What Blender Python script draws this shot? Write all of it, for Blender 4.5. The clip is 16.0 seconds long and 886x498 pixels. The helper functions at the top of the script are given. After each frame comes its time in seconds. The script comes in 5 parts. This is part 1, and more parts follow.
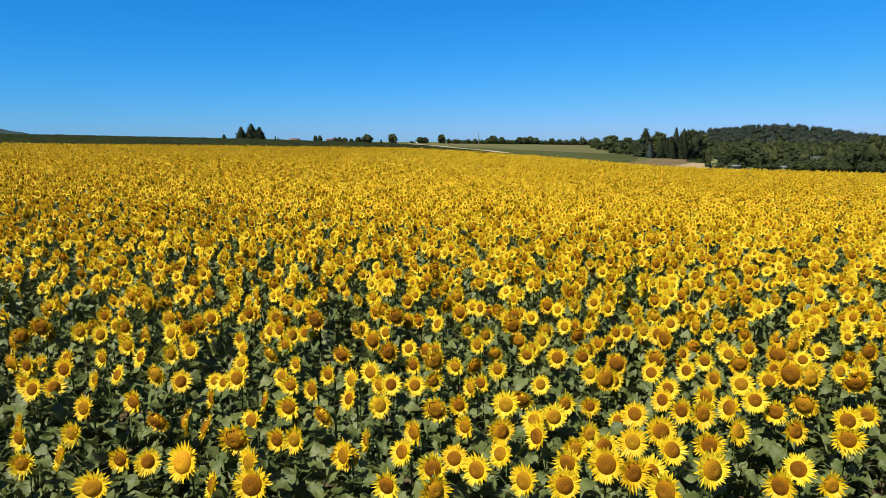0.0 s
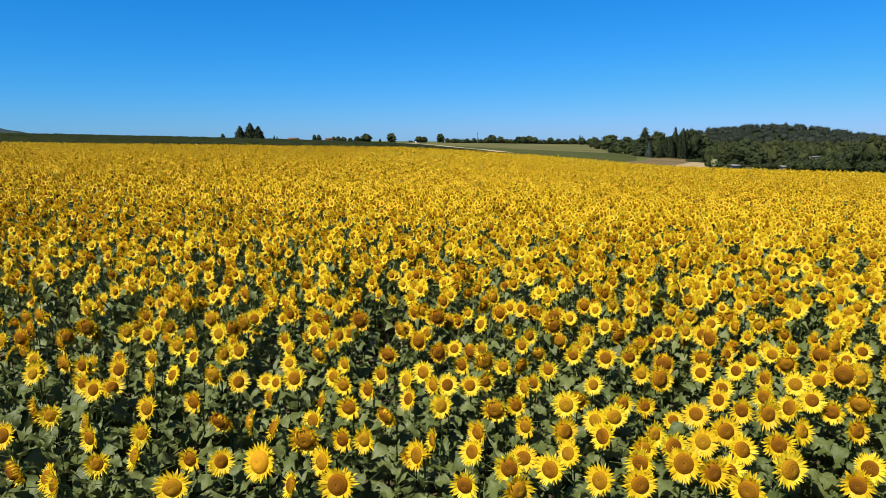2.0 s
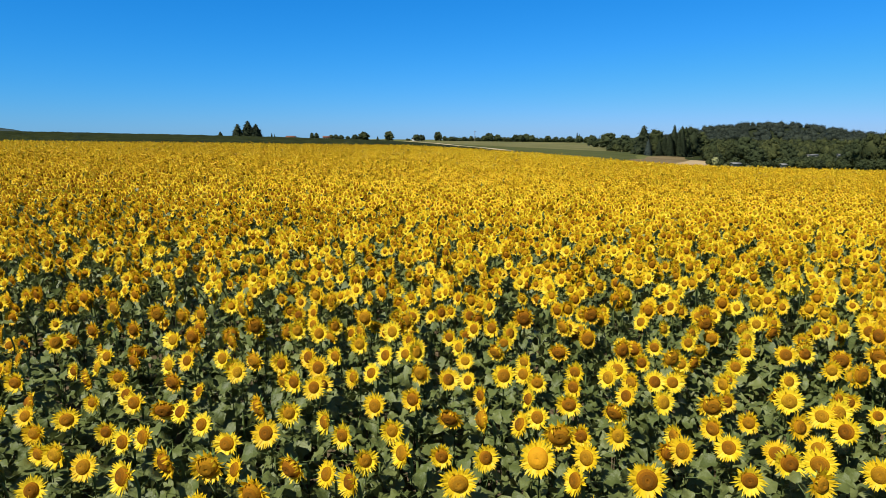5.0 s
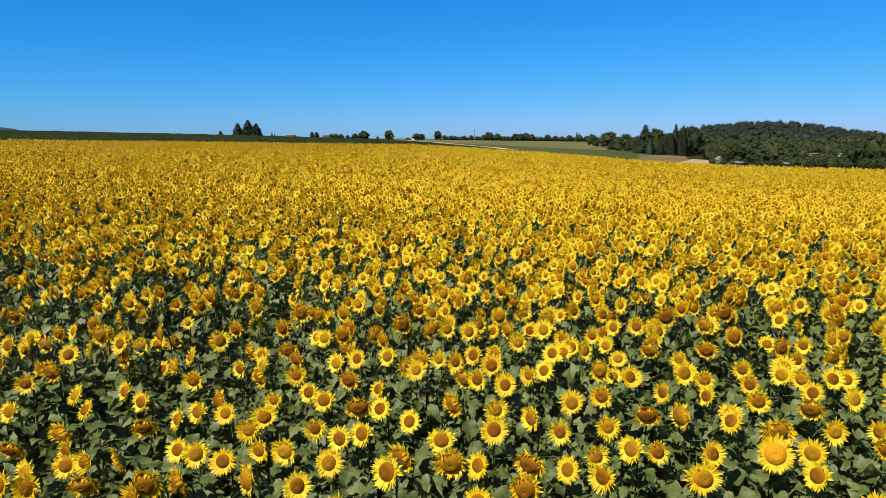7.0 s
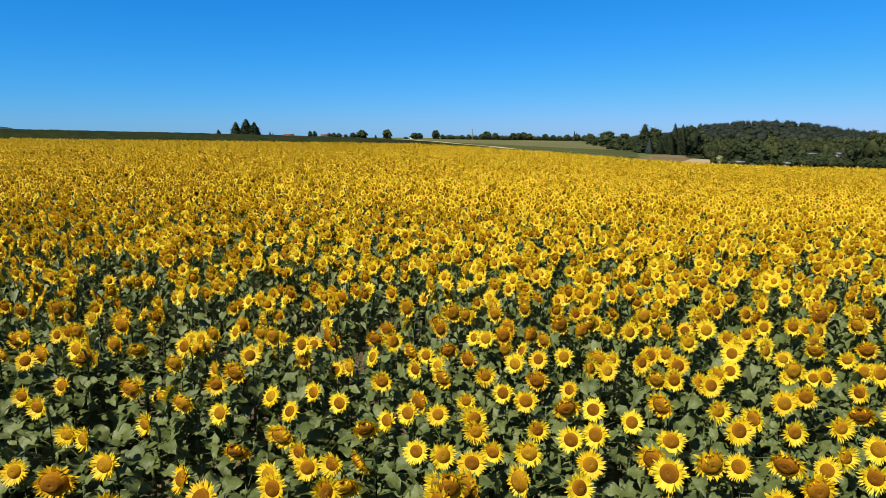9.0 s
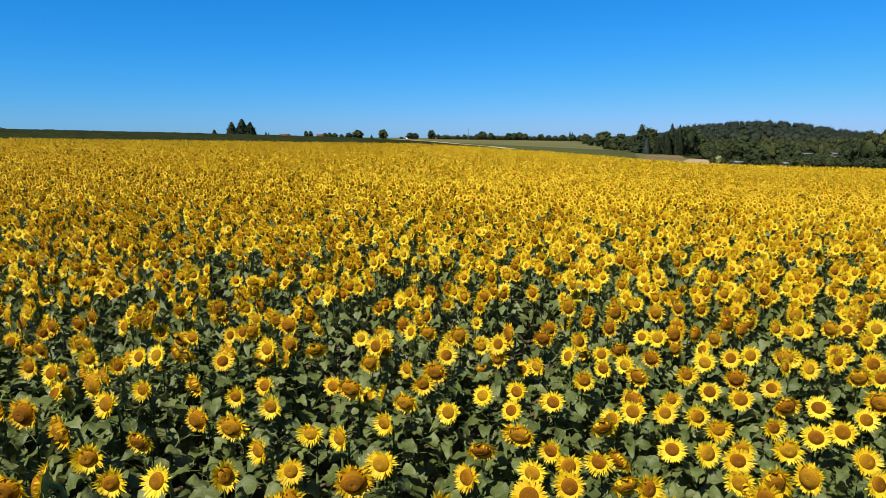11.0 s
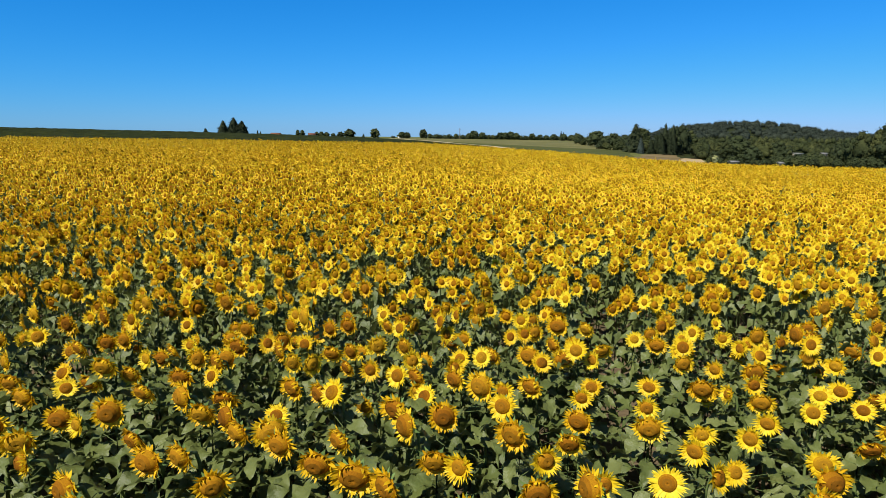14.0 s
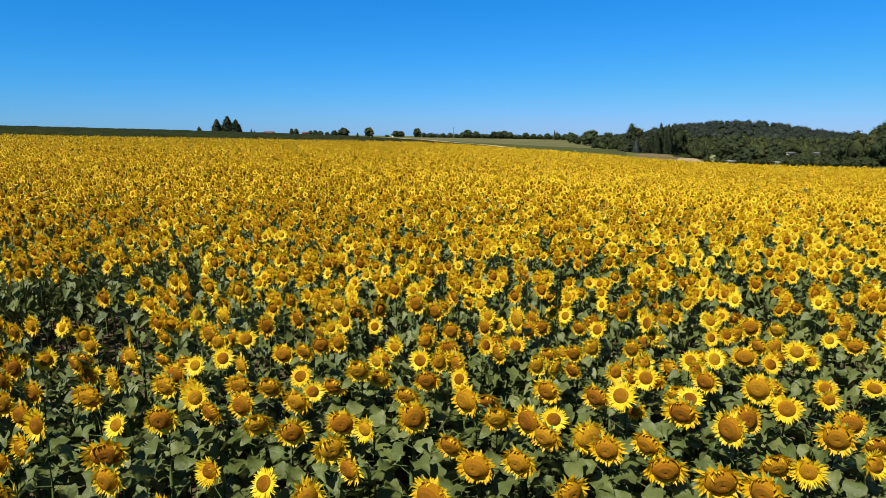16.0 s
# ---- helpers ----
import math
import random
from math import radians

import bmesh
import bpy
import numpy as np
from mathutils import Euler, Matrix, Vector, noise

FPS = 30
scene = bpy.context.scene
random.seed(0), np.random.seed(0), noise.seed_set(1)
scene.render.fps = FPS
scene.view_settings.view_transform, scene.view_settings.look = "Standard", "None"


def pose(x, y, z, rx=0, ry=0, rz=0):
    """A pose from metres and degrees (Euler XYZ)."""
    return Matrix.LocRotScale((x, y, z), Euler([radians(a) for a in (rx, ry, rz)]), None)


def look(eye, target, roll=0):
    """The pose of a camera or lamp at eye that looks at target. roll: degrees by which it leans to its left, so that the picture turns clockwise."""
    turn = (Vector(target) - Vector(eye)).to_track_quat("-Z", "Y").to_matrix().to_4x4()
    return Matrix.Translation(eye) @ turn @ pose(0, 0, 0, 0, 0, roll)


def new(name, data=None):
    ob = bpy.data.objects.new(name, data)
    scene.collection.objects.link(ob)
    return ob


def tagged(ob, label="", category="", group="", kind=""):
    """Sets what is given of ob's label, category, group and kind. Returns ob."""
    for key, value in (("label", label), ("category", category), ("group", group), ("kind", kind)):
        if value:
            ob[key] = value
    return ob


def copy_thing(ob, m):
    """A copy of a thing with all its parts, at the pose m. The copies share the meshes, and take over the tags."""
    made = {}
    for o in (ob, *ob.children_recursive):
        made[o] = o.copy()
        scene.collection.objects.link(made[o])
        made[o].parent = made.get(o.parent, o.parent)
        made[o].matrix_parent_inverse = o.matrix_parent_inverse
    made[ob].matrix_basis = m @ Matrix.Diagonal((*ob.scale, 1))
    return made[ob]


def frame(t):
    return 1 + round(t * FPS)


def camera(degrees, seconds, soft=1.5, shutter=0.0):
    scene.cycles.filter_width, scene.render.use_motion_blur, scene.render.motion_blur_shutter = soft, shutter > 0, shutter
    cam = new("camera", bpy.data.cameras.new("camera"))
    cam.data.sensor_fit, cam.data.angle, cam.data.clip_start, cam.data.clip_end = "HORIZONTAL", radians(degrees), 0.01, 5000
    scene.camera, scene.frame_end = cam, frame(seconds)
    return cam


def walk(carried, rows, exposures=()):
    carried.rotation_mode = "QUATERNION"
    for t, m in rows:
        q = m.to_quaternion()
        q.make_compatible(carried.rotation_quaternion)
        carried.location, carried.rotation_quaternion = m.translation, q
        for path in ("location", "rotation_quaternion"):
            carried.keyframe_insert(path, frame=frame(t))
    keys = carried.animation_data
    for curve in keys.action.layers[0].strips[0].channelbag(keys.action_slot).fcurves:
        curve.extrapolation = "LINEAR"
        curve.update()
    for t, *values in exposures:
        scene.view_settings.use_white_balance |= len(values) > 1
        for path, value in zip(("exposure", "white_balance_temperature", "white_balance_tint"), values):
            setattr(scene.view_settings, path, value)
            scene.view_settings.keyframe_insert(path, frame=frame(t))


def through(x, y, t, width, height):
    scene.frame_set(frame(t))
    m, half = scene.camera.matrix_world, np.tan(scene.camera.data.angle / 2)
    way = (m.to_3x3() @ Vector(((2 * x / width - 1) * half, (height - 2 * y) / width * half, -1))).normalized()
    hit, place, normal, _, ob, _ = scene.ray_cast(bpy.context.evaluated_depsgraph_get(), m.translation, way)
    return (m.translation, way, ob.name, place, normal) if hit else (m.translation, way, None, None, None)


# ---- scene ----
cam = camera(70.0, 16.0, soft=0.68)
PATH = [
    (0.0, pose(-0.000, -0.001, 3.872, 80.361, 0.052, -0.019)),
    (0.5, pose(-0.078, -0.013, 3.878, 80.353, 0.036, -0.040)),
    (1.0, pose(-0.183, -0.023, 3.884, 80.341, 0.024, -0.053)),
    (1.5, pose(-0.332, -0.033, 3.891, 80.324, 0.018, -0.086)),
    (2.0, pose(-0.523, -0.036, 3.896, 80.300, 0.018, -0.158)),
    (2.5, pose(-0.760, -0.033, 3.903, 80.276, 0.021, -0.257)),
    (3.0, pose(-1.039, -0.036, 3.908, 80.251, 0.023, -0.350)),
    (5.5, pose(-2.861, -0.077, 3.909, 80.110, 0.023, -0.558)),
    (6.0, pose(-3.277, -0.078, 3.912, 80.089, 0.027, -0.596)),
    (6.5, pose(-3.717, -0.097, 3.913, 80.065, 0.030, -0.625)),
    (7.0, pose(-4.148, -0.115, 3.917, 80.052, 0.030, -0.661)),
    (7.5, pose(-4.603, -0.114, 3.922, 80.045, 0.024, -0.705)),
    (8.0, pose(-5.061, -0.103, 3.924, 80.030, 0.010, -0.766)),
    (8.5, pose(-5.522, -0.086, 3.923, 80.007, -0.007, -0.858)),
    (9.0, pose(-5.994, -0.071, 3.926, 79.983, -0.025, -0.982)),
    (11.5, pose(-8.509, -0.049, 3.928, 79.983, -0.065, -1.649)),
    (12.0, pose(-9.035, -0.038, 3.933, 79.974, -0.086, -1.806)),
    (12.5, pose(-9.569, -0.028, 3.939, 79.960, -0.108, -1.970)),
    (13.0, pose(-10.110, -0.015, 3.944, 79.946, -0.131, -2.148)),
    (13.5, pose(-10.669, 0.007, 3.949, 79.933, -0.155, -2.313)),
    (14.0, pose(-11.236, 0.039, 3.951, 79.916, -0.178, -2.481)),
    (14.5, pose(-11.810, 0.078, 3.953, 79.896, -0.200, -2.658)),
    (15.0, pose(-12.385, 0.121, 3.954, 79.871, -0.223, -2.832)),
    (15.5, pose(-12.967, 0.168, 3.954, 79.848, -0.249, -3.012)),
    (16.0, pose(-13.546, 0.214, 3.952, 79.826, -0.278, -3.188)),
]
walk(cam, PATH)

# ---------------------------------------------------------------- light
SUN_AZ, SUN_EL = radians(220), radians(50)       # clockwise from +y
world = bpy.data.worlds.new("sky")
scene.world = world
world.use_nodes = True
wn, wl = world.node_tree.nodes, world.node_tree.links
sky = wn.new("ShaderNodeTexSky")
sky.sky_type, sky.sun_disc = "NISHITA", False
sky.sun_elevation, sky.sun_rotation = SUN_EL, SUN_AZ
sky.air_density, sky.dust_density, sky.ozone_density, sky.altitude = 1.0, 0.2, 3.0, 300
split, joined = wn.new("ShaderNodeSeparateColor"), wn.new("ShaderNodeCombineColor")   # a clear, deep blue
wl.new(sky.outputs[0], split.inputs[0])
for channel, (gamma, gain) in enumerate(((2.1, 0.0226), (0.88, 0.545), (0.75, 1.385))):
    power, times, most = wn.new("ShaderNodeMath"), wn.new("ShaderNodeMath"), wn.new("ShaderNodeMath")
    power.operation, times.operation, most.operation = "POWER", "MULTIPLY", "MINIMUM"
    most.inputs[1].default_value = (6.0, 8.0, 6.2)[channel]
    power.inputs[1].default_value, times.inputs[1].default_value = gamma, gain
    wl.new(split.outputs[channel], power.inputs[0])
    wl.new(power.outputs[0], times.inputs[0])
    wl.new(times.outputs[0], most.inputs[0])
    wl.new(most.outputs[0], joined.inputs[channel])
overhead, reach, blend = wn.new("ShaderNodeVectorMath"), wn.new("ShaderNodeMapRange"), wn.new("ShaderNodeMix")   # a plainer blue towards the zenith
overhead.operation, overhead.inputs["Scale"].default_value = "SCALE", 0.42
reach.interpolation_type = "SMOOTHSTEP"
reach.inputs["From Min"].default_value, reach.inputs["From Max"].default_value = 1.6, 3.1
blend.data_type = "RGBA"
wl.new(sky.outputs[0], overhead.inputs[0])
wl.new(split.outputs[1], reach.inputs["Value"])
wl.new(reach.outputs[0], blend.inputs[0])
wl.new(overhead.outputs[0], blend.inputs[6])
wl.new(joined.outputs[0], blend.inputs[7])
wl.new(blend.outputs[2], wn["Background"].inputs["Color"])
wn["Background"].inputs["Strength"].default_value = 0.10
sun = new("sun", bpy.data.lights.new("sun", "SUN"))
sun.data.energy, sun.data.angle, sun.data.color = 5.0, radians(0.53), (1.0, 0.95, 0.86)
to_sun = Vector((math.sin(SUN_AZ) * math.cos(SUN_EL), math.cos(SUN_AZ) * math.cos(SUN_EL), math.sin(SUN_EL)))
sun.matrix_world = look(to_sun * 60 + Vector((-6, 0, 0)), (-6, 0, 0))
scene.view_settings.exposure = 0.62


# ---------------------------------------------------------------- materials
class Nodes:
    """Shorthand for building one node material."""

    def __init__(self, name):
        self.mat = bpy.data.materials.new(name)
        self.mat.use_nodes = True
        self.tree = self.mat.node_tree
        self.bsdf = self.tree.nodes["Principled BSDF"]
        self.out = self.tree.nodes["Material Output"]

    def add(self, kind, **values):
        n = self.tree.nodes.new(kind)
        for k, v in values.items():
            n.inputs[k].default_value = v
        return n

    def link(self, a, b):
        self.tree.links.new(a, b)

    def coords(self):
        return self.add("ShaderNodeTexCoord").outputs["Object"]

    def place(self):
        return self.add("ShaderNodeNewGeometry").outputs["Position"]

    def noise(self, scale, vec=None, detail=3.0, rough=0.55):
        n = self.add("ShaderNodeTexNoise", Scale=scale, Detail=detail, Roughness=rough)
        self.link(vec or self.place(), n.inputs["Vector"])
        return n.outputs["Fac"]

    def ramp(self, fac, *stops):
        r = self.add("ShaderNodeValToRGB").color_ramp
        while len(r.elements) < len(stops):
            r.elements.new(0.5)
        for e, (p, c) in zip(r.elements, stops):
            e.position, e.color = p, (*c, 1)
        n = [n for n in self.tree.nodes if n.type == "VALTORGB"][-1]
        self.link(fac, n.inputs[0])
        return n.outputs["Color"]

    def mix(self, fac, a, b, blend="MIX"):
        m = self.add("ShaderNodeMix")
        m.data_type, m.blend_type = "RGBA", blend
        for sock, v in ((m.inputs[0], fac), (m.inputs[6], a), (m.inputs[7], b)):
            if hasattr(v, "links"):
                self.link(v, sock)
            else:
                sock.default_value = v if not isinstance(v, tuple) else (*v, 1)
        return m.outputs[2]

    def math(self, op, a, b=0.0):
        m = self.add("ShaderNodeMath")
        m.operation = op
        for sock, v in ((m.inputs[0], a), (m.inputs[1], b)):
            if hasattr(v, "links"):
                self.link(v, sock)
            else:
                sock.default_value = v
        return m.outputs[0]

    def chance(self):
        """A random number for each plant or piece: from the mesh, or from the object."""
        a = self.add("ShaderNodeAttribute")
        a.attribute_name = "tint"
        o = self.add("ShaderNodeObjectInfo")
        return self.math("FRACT", self.math("ADD", a.outputs["Fac"], o.outputs["Random"]))

    def island(self):
        return self.add("ShaderNodeNewGeometry").outputs["Random Per Island"]

    def bump(self, fac, strength, distance):
        b = self.add("ShaderNodeBump", Strength=strength, Distance=distance)
        self.link(fac, b.inputs["Height"])
        self.link(b.outputs[0], self.bsdf.inputs["Normal"])

    def done(self, color, rough=0.7, through=0.0, spec=0.3):
        self.bsdf.inputs["Roughness"].default_value = rough
        self.bsdf.inputs["Specular IOR Level"].default_value = spec
        if isinstance(color, tuple):
            self.bsdf.inputs["Base Color"].default_value = (*color, 1)
        else:
            self.link(color, self.bsdf.inputs["Base Color"])
        if through:
            t = self.add("ShaderNodeBsdfTranslucent")
            if isinstance(color, tuple):
                t.inputs[0].default_value = (*color, 1)
            else:
                self.link(color, t.inputs[0])
            m = self.add("ShaderNodeMixShader", Fac=through)
            self.link(self.bsdf.outputs[0], m.inputs[1])
            self.link(t.outputs[0], m.inputs[2])
            self.link(m.outputs[0], self.out.inputs[0])
        return self.mat


def petal_material(name, a, b, c, shade):
    """Ray petals, each head and each petal a little different, with a deeper foot."""
    n = Nodes(name)
    col = n.ramp(n.chance(), (0.0, a), (0.5, b), (1.0, c))
    col = n.mix(n.math("MULTIPLY", n.island(), 0.26), col, shade)
    col = n.mix(n.math("MULTIPLY", n.noise(38), 0.22), col, tuple(v * 0.86 for v in shade))
    return n.done(col, 0.55, 0.26, 0.25)


def disc_material(name, a, b, c, d):
    """Disc florets, brown where ripe and golden where fresh."""
    n = Nodes(name)
    c = n.ramp(n.chance(), (0.0, a), (0.45, b), (0.8, c), (1.0, d))
    v = n.add("ShaderNodeTexVoronoi", Scale=230.0)
    n.link(n.coords(), v.inputs["Vector"])
    c = n.mix(n.math("MULTIPLY", v.outputs["Distance"], 0.6), c, (0.07, 0.024, 0.003))
    c = n.mix(n.math("MULTIPLY", n.noise(45, detail=4.0), 0.45), c, (0.10, 0.040, 0.003))
    n.bump(v.outputs["Distance"], 0.45, 0.003)
    return n.done(c, 0.9, 0.0, 0.05)


def disc_heart_material():
    n = Nodes("disc_heart")
    c = n.ramp(n.chance(), (0.0, (0.13, 0.052, 0.004)), (0.5, (0.19, 0.084, 0.005)), (1.0, (0.28, 0.145, 0.007)))
    c = n.mix(n.math("MULTIPLY", n.noise(120), 0.5), c, (0.06, 0.022, 0.004))
    return n.done(c, 0.9, 0.0, 0.05)


def leaf_material():
    n = Nodes("sunflower_leaf")
    c = n.ramp(n.chance(), (0.0, (0.058, 0.080, 0.018)), (0.6, (0.104, 0.130, 0.031)), (1.0, (0.178, 0.196, 0.062)))
    c = n.mix(n.math("MULTIPLY", n.island(), 0.55), c, (0.056, 0.084, 0.015))
    c = n.mix(n.math("MULTIPLY", n.noise(9, detail=5.0), 0.45), c, (0.172, 0.188, 0.060))
    n.bump(n.noise(26, detail=5.0, rough=0.65), 0.8, 0.014)
    return n.done(c, 0.45, 0.24, 0.38)


def stem_material():
    n = Nodes("sunflower_stem")
    c = n.ramp(n.noise(25), (0.3, (0.075, 0.115, 0.028)), (0.7, (0.12, 0.155, 0.045)))
    return n.done(c, 0.7)


def calyx_material():
    n = Nodes("calyx")
    c = n.ramp(n.noise(40), (0.3, (0.07, 0.13, 0.03)), (0.7, (0.15, 0.22, 0.06)))
    return n.done(c, 0.7, 0.1)


def patchy(name, scale, fine, a, b, c, rough=0.9, bump=0.02, stretch=None):
    """Ground cover: large patches of two colours, broken up by a fine third."""
    n = Nodes(name)
    vec = n.place()
    if stretch:
        m = n.add("ShaderNodeMapping", Scale=stretch, Rotation=(0, 0, radians(-20)))
        n.link(vec, m.inputs["Vector"])
        vec = m.outputs[0]
    col = n.ramp(n.noise(scale, vec, 5.0), (0.35, a), (0.65, b))
    f = n.noise(fine, vec, 6.0, 0.7)
    col = n.mix(n.ramp(f, (0.4, (0, 0, 0)), (0.75, (0.8, 0.8, 0.8))), col, c)
    n.bump(f, 0.6, bump)
    return n.done(col, rough, 0, 0.02)


def foliage(name, dark, mid, light):
    n = Nodes(name)
    col = n.ramp(n.chance(), (0.0, dark), (0.5, mid), (1.0, light))
    col = n.mix(n.math("MULTIPLY", n.island(), 0.35), col, light)
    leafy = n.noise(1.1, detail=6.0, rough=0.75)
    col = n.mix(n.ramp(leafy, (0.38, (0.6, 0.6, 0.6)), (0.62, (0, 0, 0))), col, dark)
    col = n.mix(n.ramp(n.noise(0.16, detail=3.0), (0.45, (0, 0, 0)), (0.7, (0.45, 0.45, 0.45))), col, light)
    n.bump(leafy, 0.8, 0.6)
    return n.done(col, 0.8, 0.08, 0.12)


def plain(name, color, rough=0.8, grain=6.0):
    n = Nodes(name)
    dark = tuple(v * 0.72 for v in color)
    return n.done(n.mix(n.ramp(n.noise(grain, detail=5.0), (0.4, (0, 0, 0)), (0.8, (1, 1, 1))), color, dark), rough)



def fresh_disc_material():
    n = Nodes("fresh_disc_florets")
    v = n.add("ShaderNodeTexVoronoi", Scale=170.0)
    n.link(n.coords(), v.inputs["Vector"])
    n.bump(v.outputs["Distance"], 0.5, 0.003)
    return n.done(n.mix(n.math("MULTIPLY", v.outputs["Distance"], 0.5), (0.48, 0.235, 0.005), (0.34, 0.14, 0.004)), 0.8, 0.0, 0.15)


PETAL = petal_material("petal", (0.66, 0.430, 0.009), (0.725, 0.530, 0.012), (0.765, 0.605, 0.026), (0.66, 0.41, 0.007))
RIPE_PETAL = petal_material("ripe_petal", (0.66, 0.395, 0.007), (0.735, 0.490, 0.010), (0.775, 0.565, 0.020), (0.63, 0.33, 0.005))
HEART, LEAF = disc_heart_material(), leaf_material()
DISC = disc_material("disc_florets", (0.20, 0.074, 0.004), (0.29, 0.118, 0.005), (0.37, 0.178, 0.007), (0.45, 0.255, 0.010))
GOLD_DISC = disc_material("open_florets", (0.31, 0.130, 0.005), (0.40, 0.19, 0.006), (0.47, 0.25, 0.008), (0.54, 0.32, 0.010))
STEM, CALYX, FRESH_DISC = stem_material(), calyx_material(), fresh_disc_material()
SOIL = patchy("dry_soil", 0.5, 9.0, (0.090, 0.066, 0.038), (0.145, 0.108, 0.062), (0.055, 0.042, 0.026))
GRASS = patchy("far_grass", 0.012, 0.25, (0.078, 0.092, 0.026), (0.150, 0.140, 0.050), (0.055, 0.074, 0.018), bump=0.2)
DARK_CROP = patchy("dark_crop", 0.25, 0.8, (0.012, 0.017, 0.005), (0.032, 0.038, 0.010), (0.008, 0.011, 0.003), bump=0.6, stretch=(1, 0.3, 1))
GREEN_CROP = patchy("green_crop", 0.02, 0.5, (0.046, 0.056, 0.017), (0.086, 0.090, 0.028), (0.032, 0.042, 0.012), bump=0.3, stretch=(0.3, 1, 1))
DRY_MEADOW = patchy("dry_meadow", 0.02, 0.4, (0.100, 0.100, 0.038), (0.155, 0.138, 0.060), (0.066, 0.076, 0.025), bump=0.3)
STUBBLE = patchy("stubble", 0.04, 0.6, (0.130, 0.096, 0.045), (0.215, 0.155, 0.080), (0.085, 0.072, 0.030), bump=0.2)
SAND = patchy("sand_track", 0.06, 0.8, (0.320, 0.235, 0.125), (0.400, 0.305, 0.170), (0.250, 0.185, 0.098), bump=0.08)
CHALK = patchy("chalk_track", 0.05, 0.7, (0.380, 0.315, 0.185), (0.440, 0.370, 0.225), (0.290, 0.250, 0.140), bump=0.05)
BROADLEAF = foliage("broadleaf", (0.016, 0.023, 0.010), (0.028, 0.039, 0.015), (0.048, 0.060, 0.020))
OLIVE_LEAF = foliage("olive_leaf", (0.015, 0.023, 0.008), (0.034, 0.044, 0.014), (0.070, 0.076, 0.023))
# hill foliage: the distance haze is mixed into these greens as extra blue
HAZED_HILL_LEAF = foliage("hazed_hill_leaf", (0.014, 0.020, 0.014), (0.025, 0.034, 0.023), (0.042, 0.052, 0.034))
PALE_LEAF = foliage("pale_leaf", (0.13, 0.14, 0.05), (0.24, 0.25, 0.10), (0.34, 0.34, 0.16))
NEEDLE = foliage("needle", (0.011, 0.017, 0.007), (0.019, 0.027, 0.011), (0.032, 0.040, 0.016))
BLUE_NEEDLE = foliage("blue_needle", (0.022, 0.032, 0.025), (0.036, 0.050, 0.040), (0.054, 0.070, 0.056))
BARK = plain("bark", (0.10, 0.075, 0.05), 0.9)
PLASTER, ROOF_RED, ROOF_GREY = plain("white_plaster", (0.78, 0.76, 0.72)), plain("red_tiles", (0.17, 0.065, 0.035)), plain("grey_roof", (0.17, 0.165, 0.15))
PALE_WALL = plain("sandy_plaster", (0.40, 0.35, 0.25))
PALE_BOARD = plain("pale_boards", (0.24, 0.23, 0.16))
GLASS_DARK, POLE_GREY = plain("dark_pane", (0.04, 0.05, 0.06), 0.2), plain("weathered_pole", (0.15, 0.12, 0.09))

# ---------------------------------------------------------------- the lie of the land
CX = -6.0                                        # middle of the flight line
SLOPE = -0.0107
U_NODES = np.array([-0.75, -0.40, -0.15, 0.0, 0.10, 0.24, 0.33, 0.45, 0.57, 0.64, 0.75])
FIELD_END = np.array([165.0, 175, 180, 180, 178, 158, 142, 130, 125, 119, 112])
EXTRA = np.array([-0.58, -0.43, -0.51, -0.56, 0.13, 0.84, 1.62, 2.16, 2.21, 2.33, 2.21])
DIP = np.array([0.0, 0.05, 0.28, 0.45, 0.55, 0.70, 0.82, 0.98, 1.10, 1.15, 1.20])
FAR_Y = np.array([250.0, 400, 600, 850, 1600, 3200])
FAR_EL = np.array([
    [0.0020, -0.0030, -0.0075, -0.0108, -0.0165, -0.0245, -0.033, -0.041, -0.0475, -0.0500, -0.0515],
    [0.0105, 0.0035, -0.0030, -0.0075, -0.0125, -0.0195, -0.0225, -0.031, -0.033, -0.034, -0.036],
    [0.0085, 0.0020, -0.0030, -0.0058, -0.0085, -0.0113, -0.014, -0.018, -0.021, -0.023, -0.025],
    [0.0060, 0.0010, -0.0020, -0.0040, -0.0052, -0.0070, -0.008, -0.009, -0.010, -0.011, -0.012],
    [0.0040, 0.0000, -0.0010, -0.0020, -0.0030, -0.0040, -0.003, 0.0170, 0.0205, 0.006, -0.006],
    [0.0010, -0.001, -0.0010, -0.0020, -0.0020, -0.0020, -0.001, 0.002, 0.001, -0.002, -0.004]])


def smooth(a, b, v):
    t = np.clip((v - a) / (b - a), 0, 1)
    return t * t * (3 - 2 * t)


def eased(u, values):
    """Values over U_NODES, with the corners rounded off."""
    return sum(np.interp(u + d, U_NODES, values) for d in (-0.05, -0.025, 0.0, 0.025, 0.05)) / 5


def polar(x, y):
    az = np.clip(np.arctan2(x - CX, y), -0.64, 0.64)
    r = np.hypot(x - CX, y)
    return np.tan(az), r * np.cos(az)


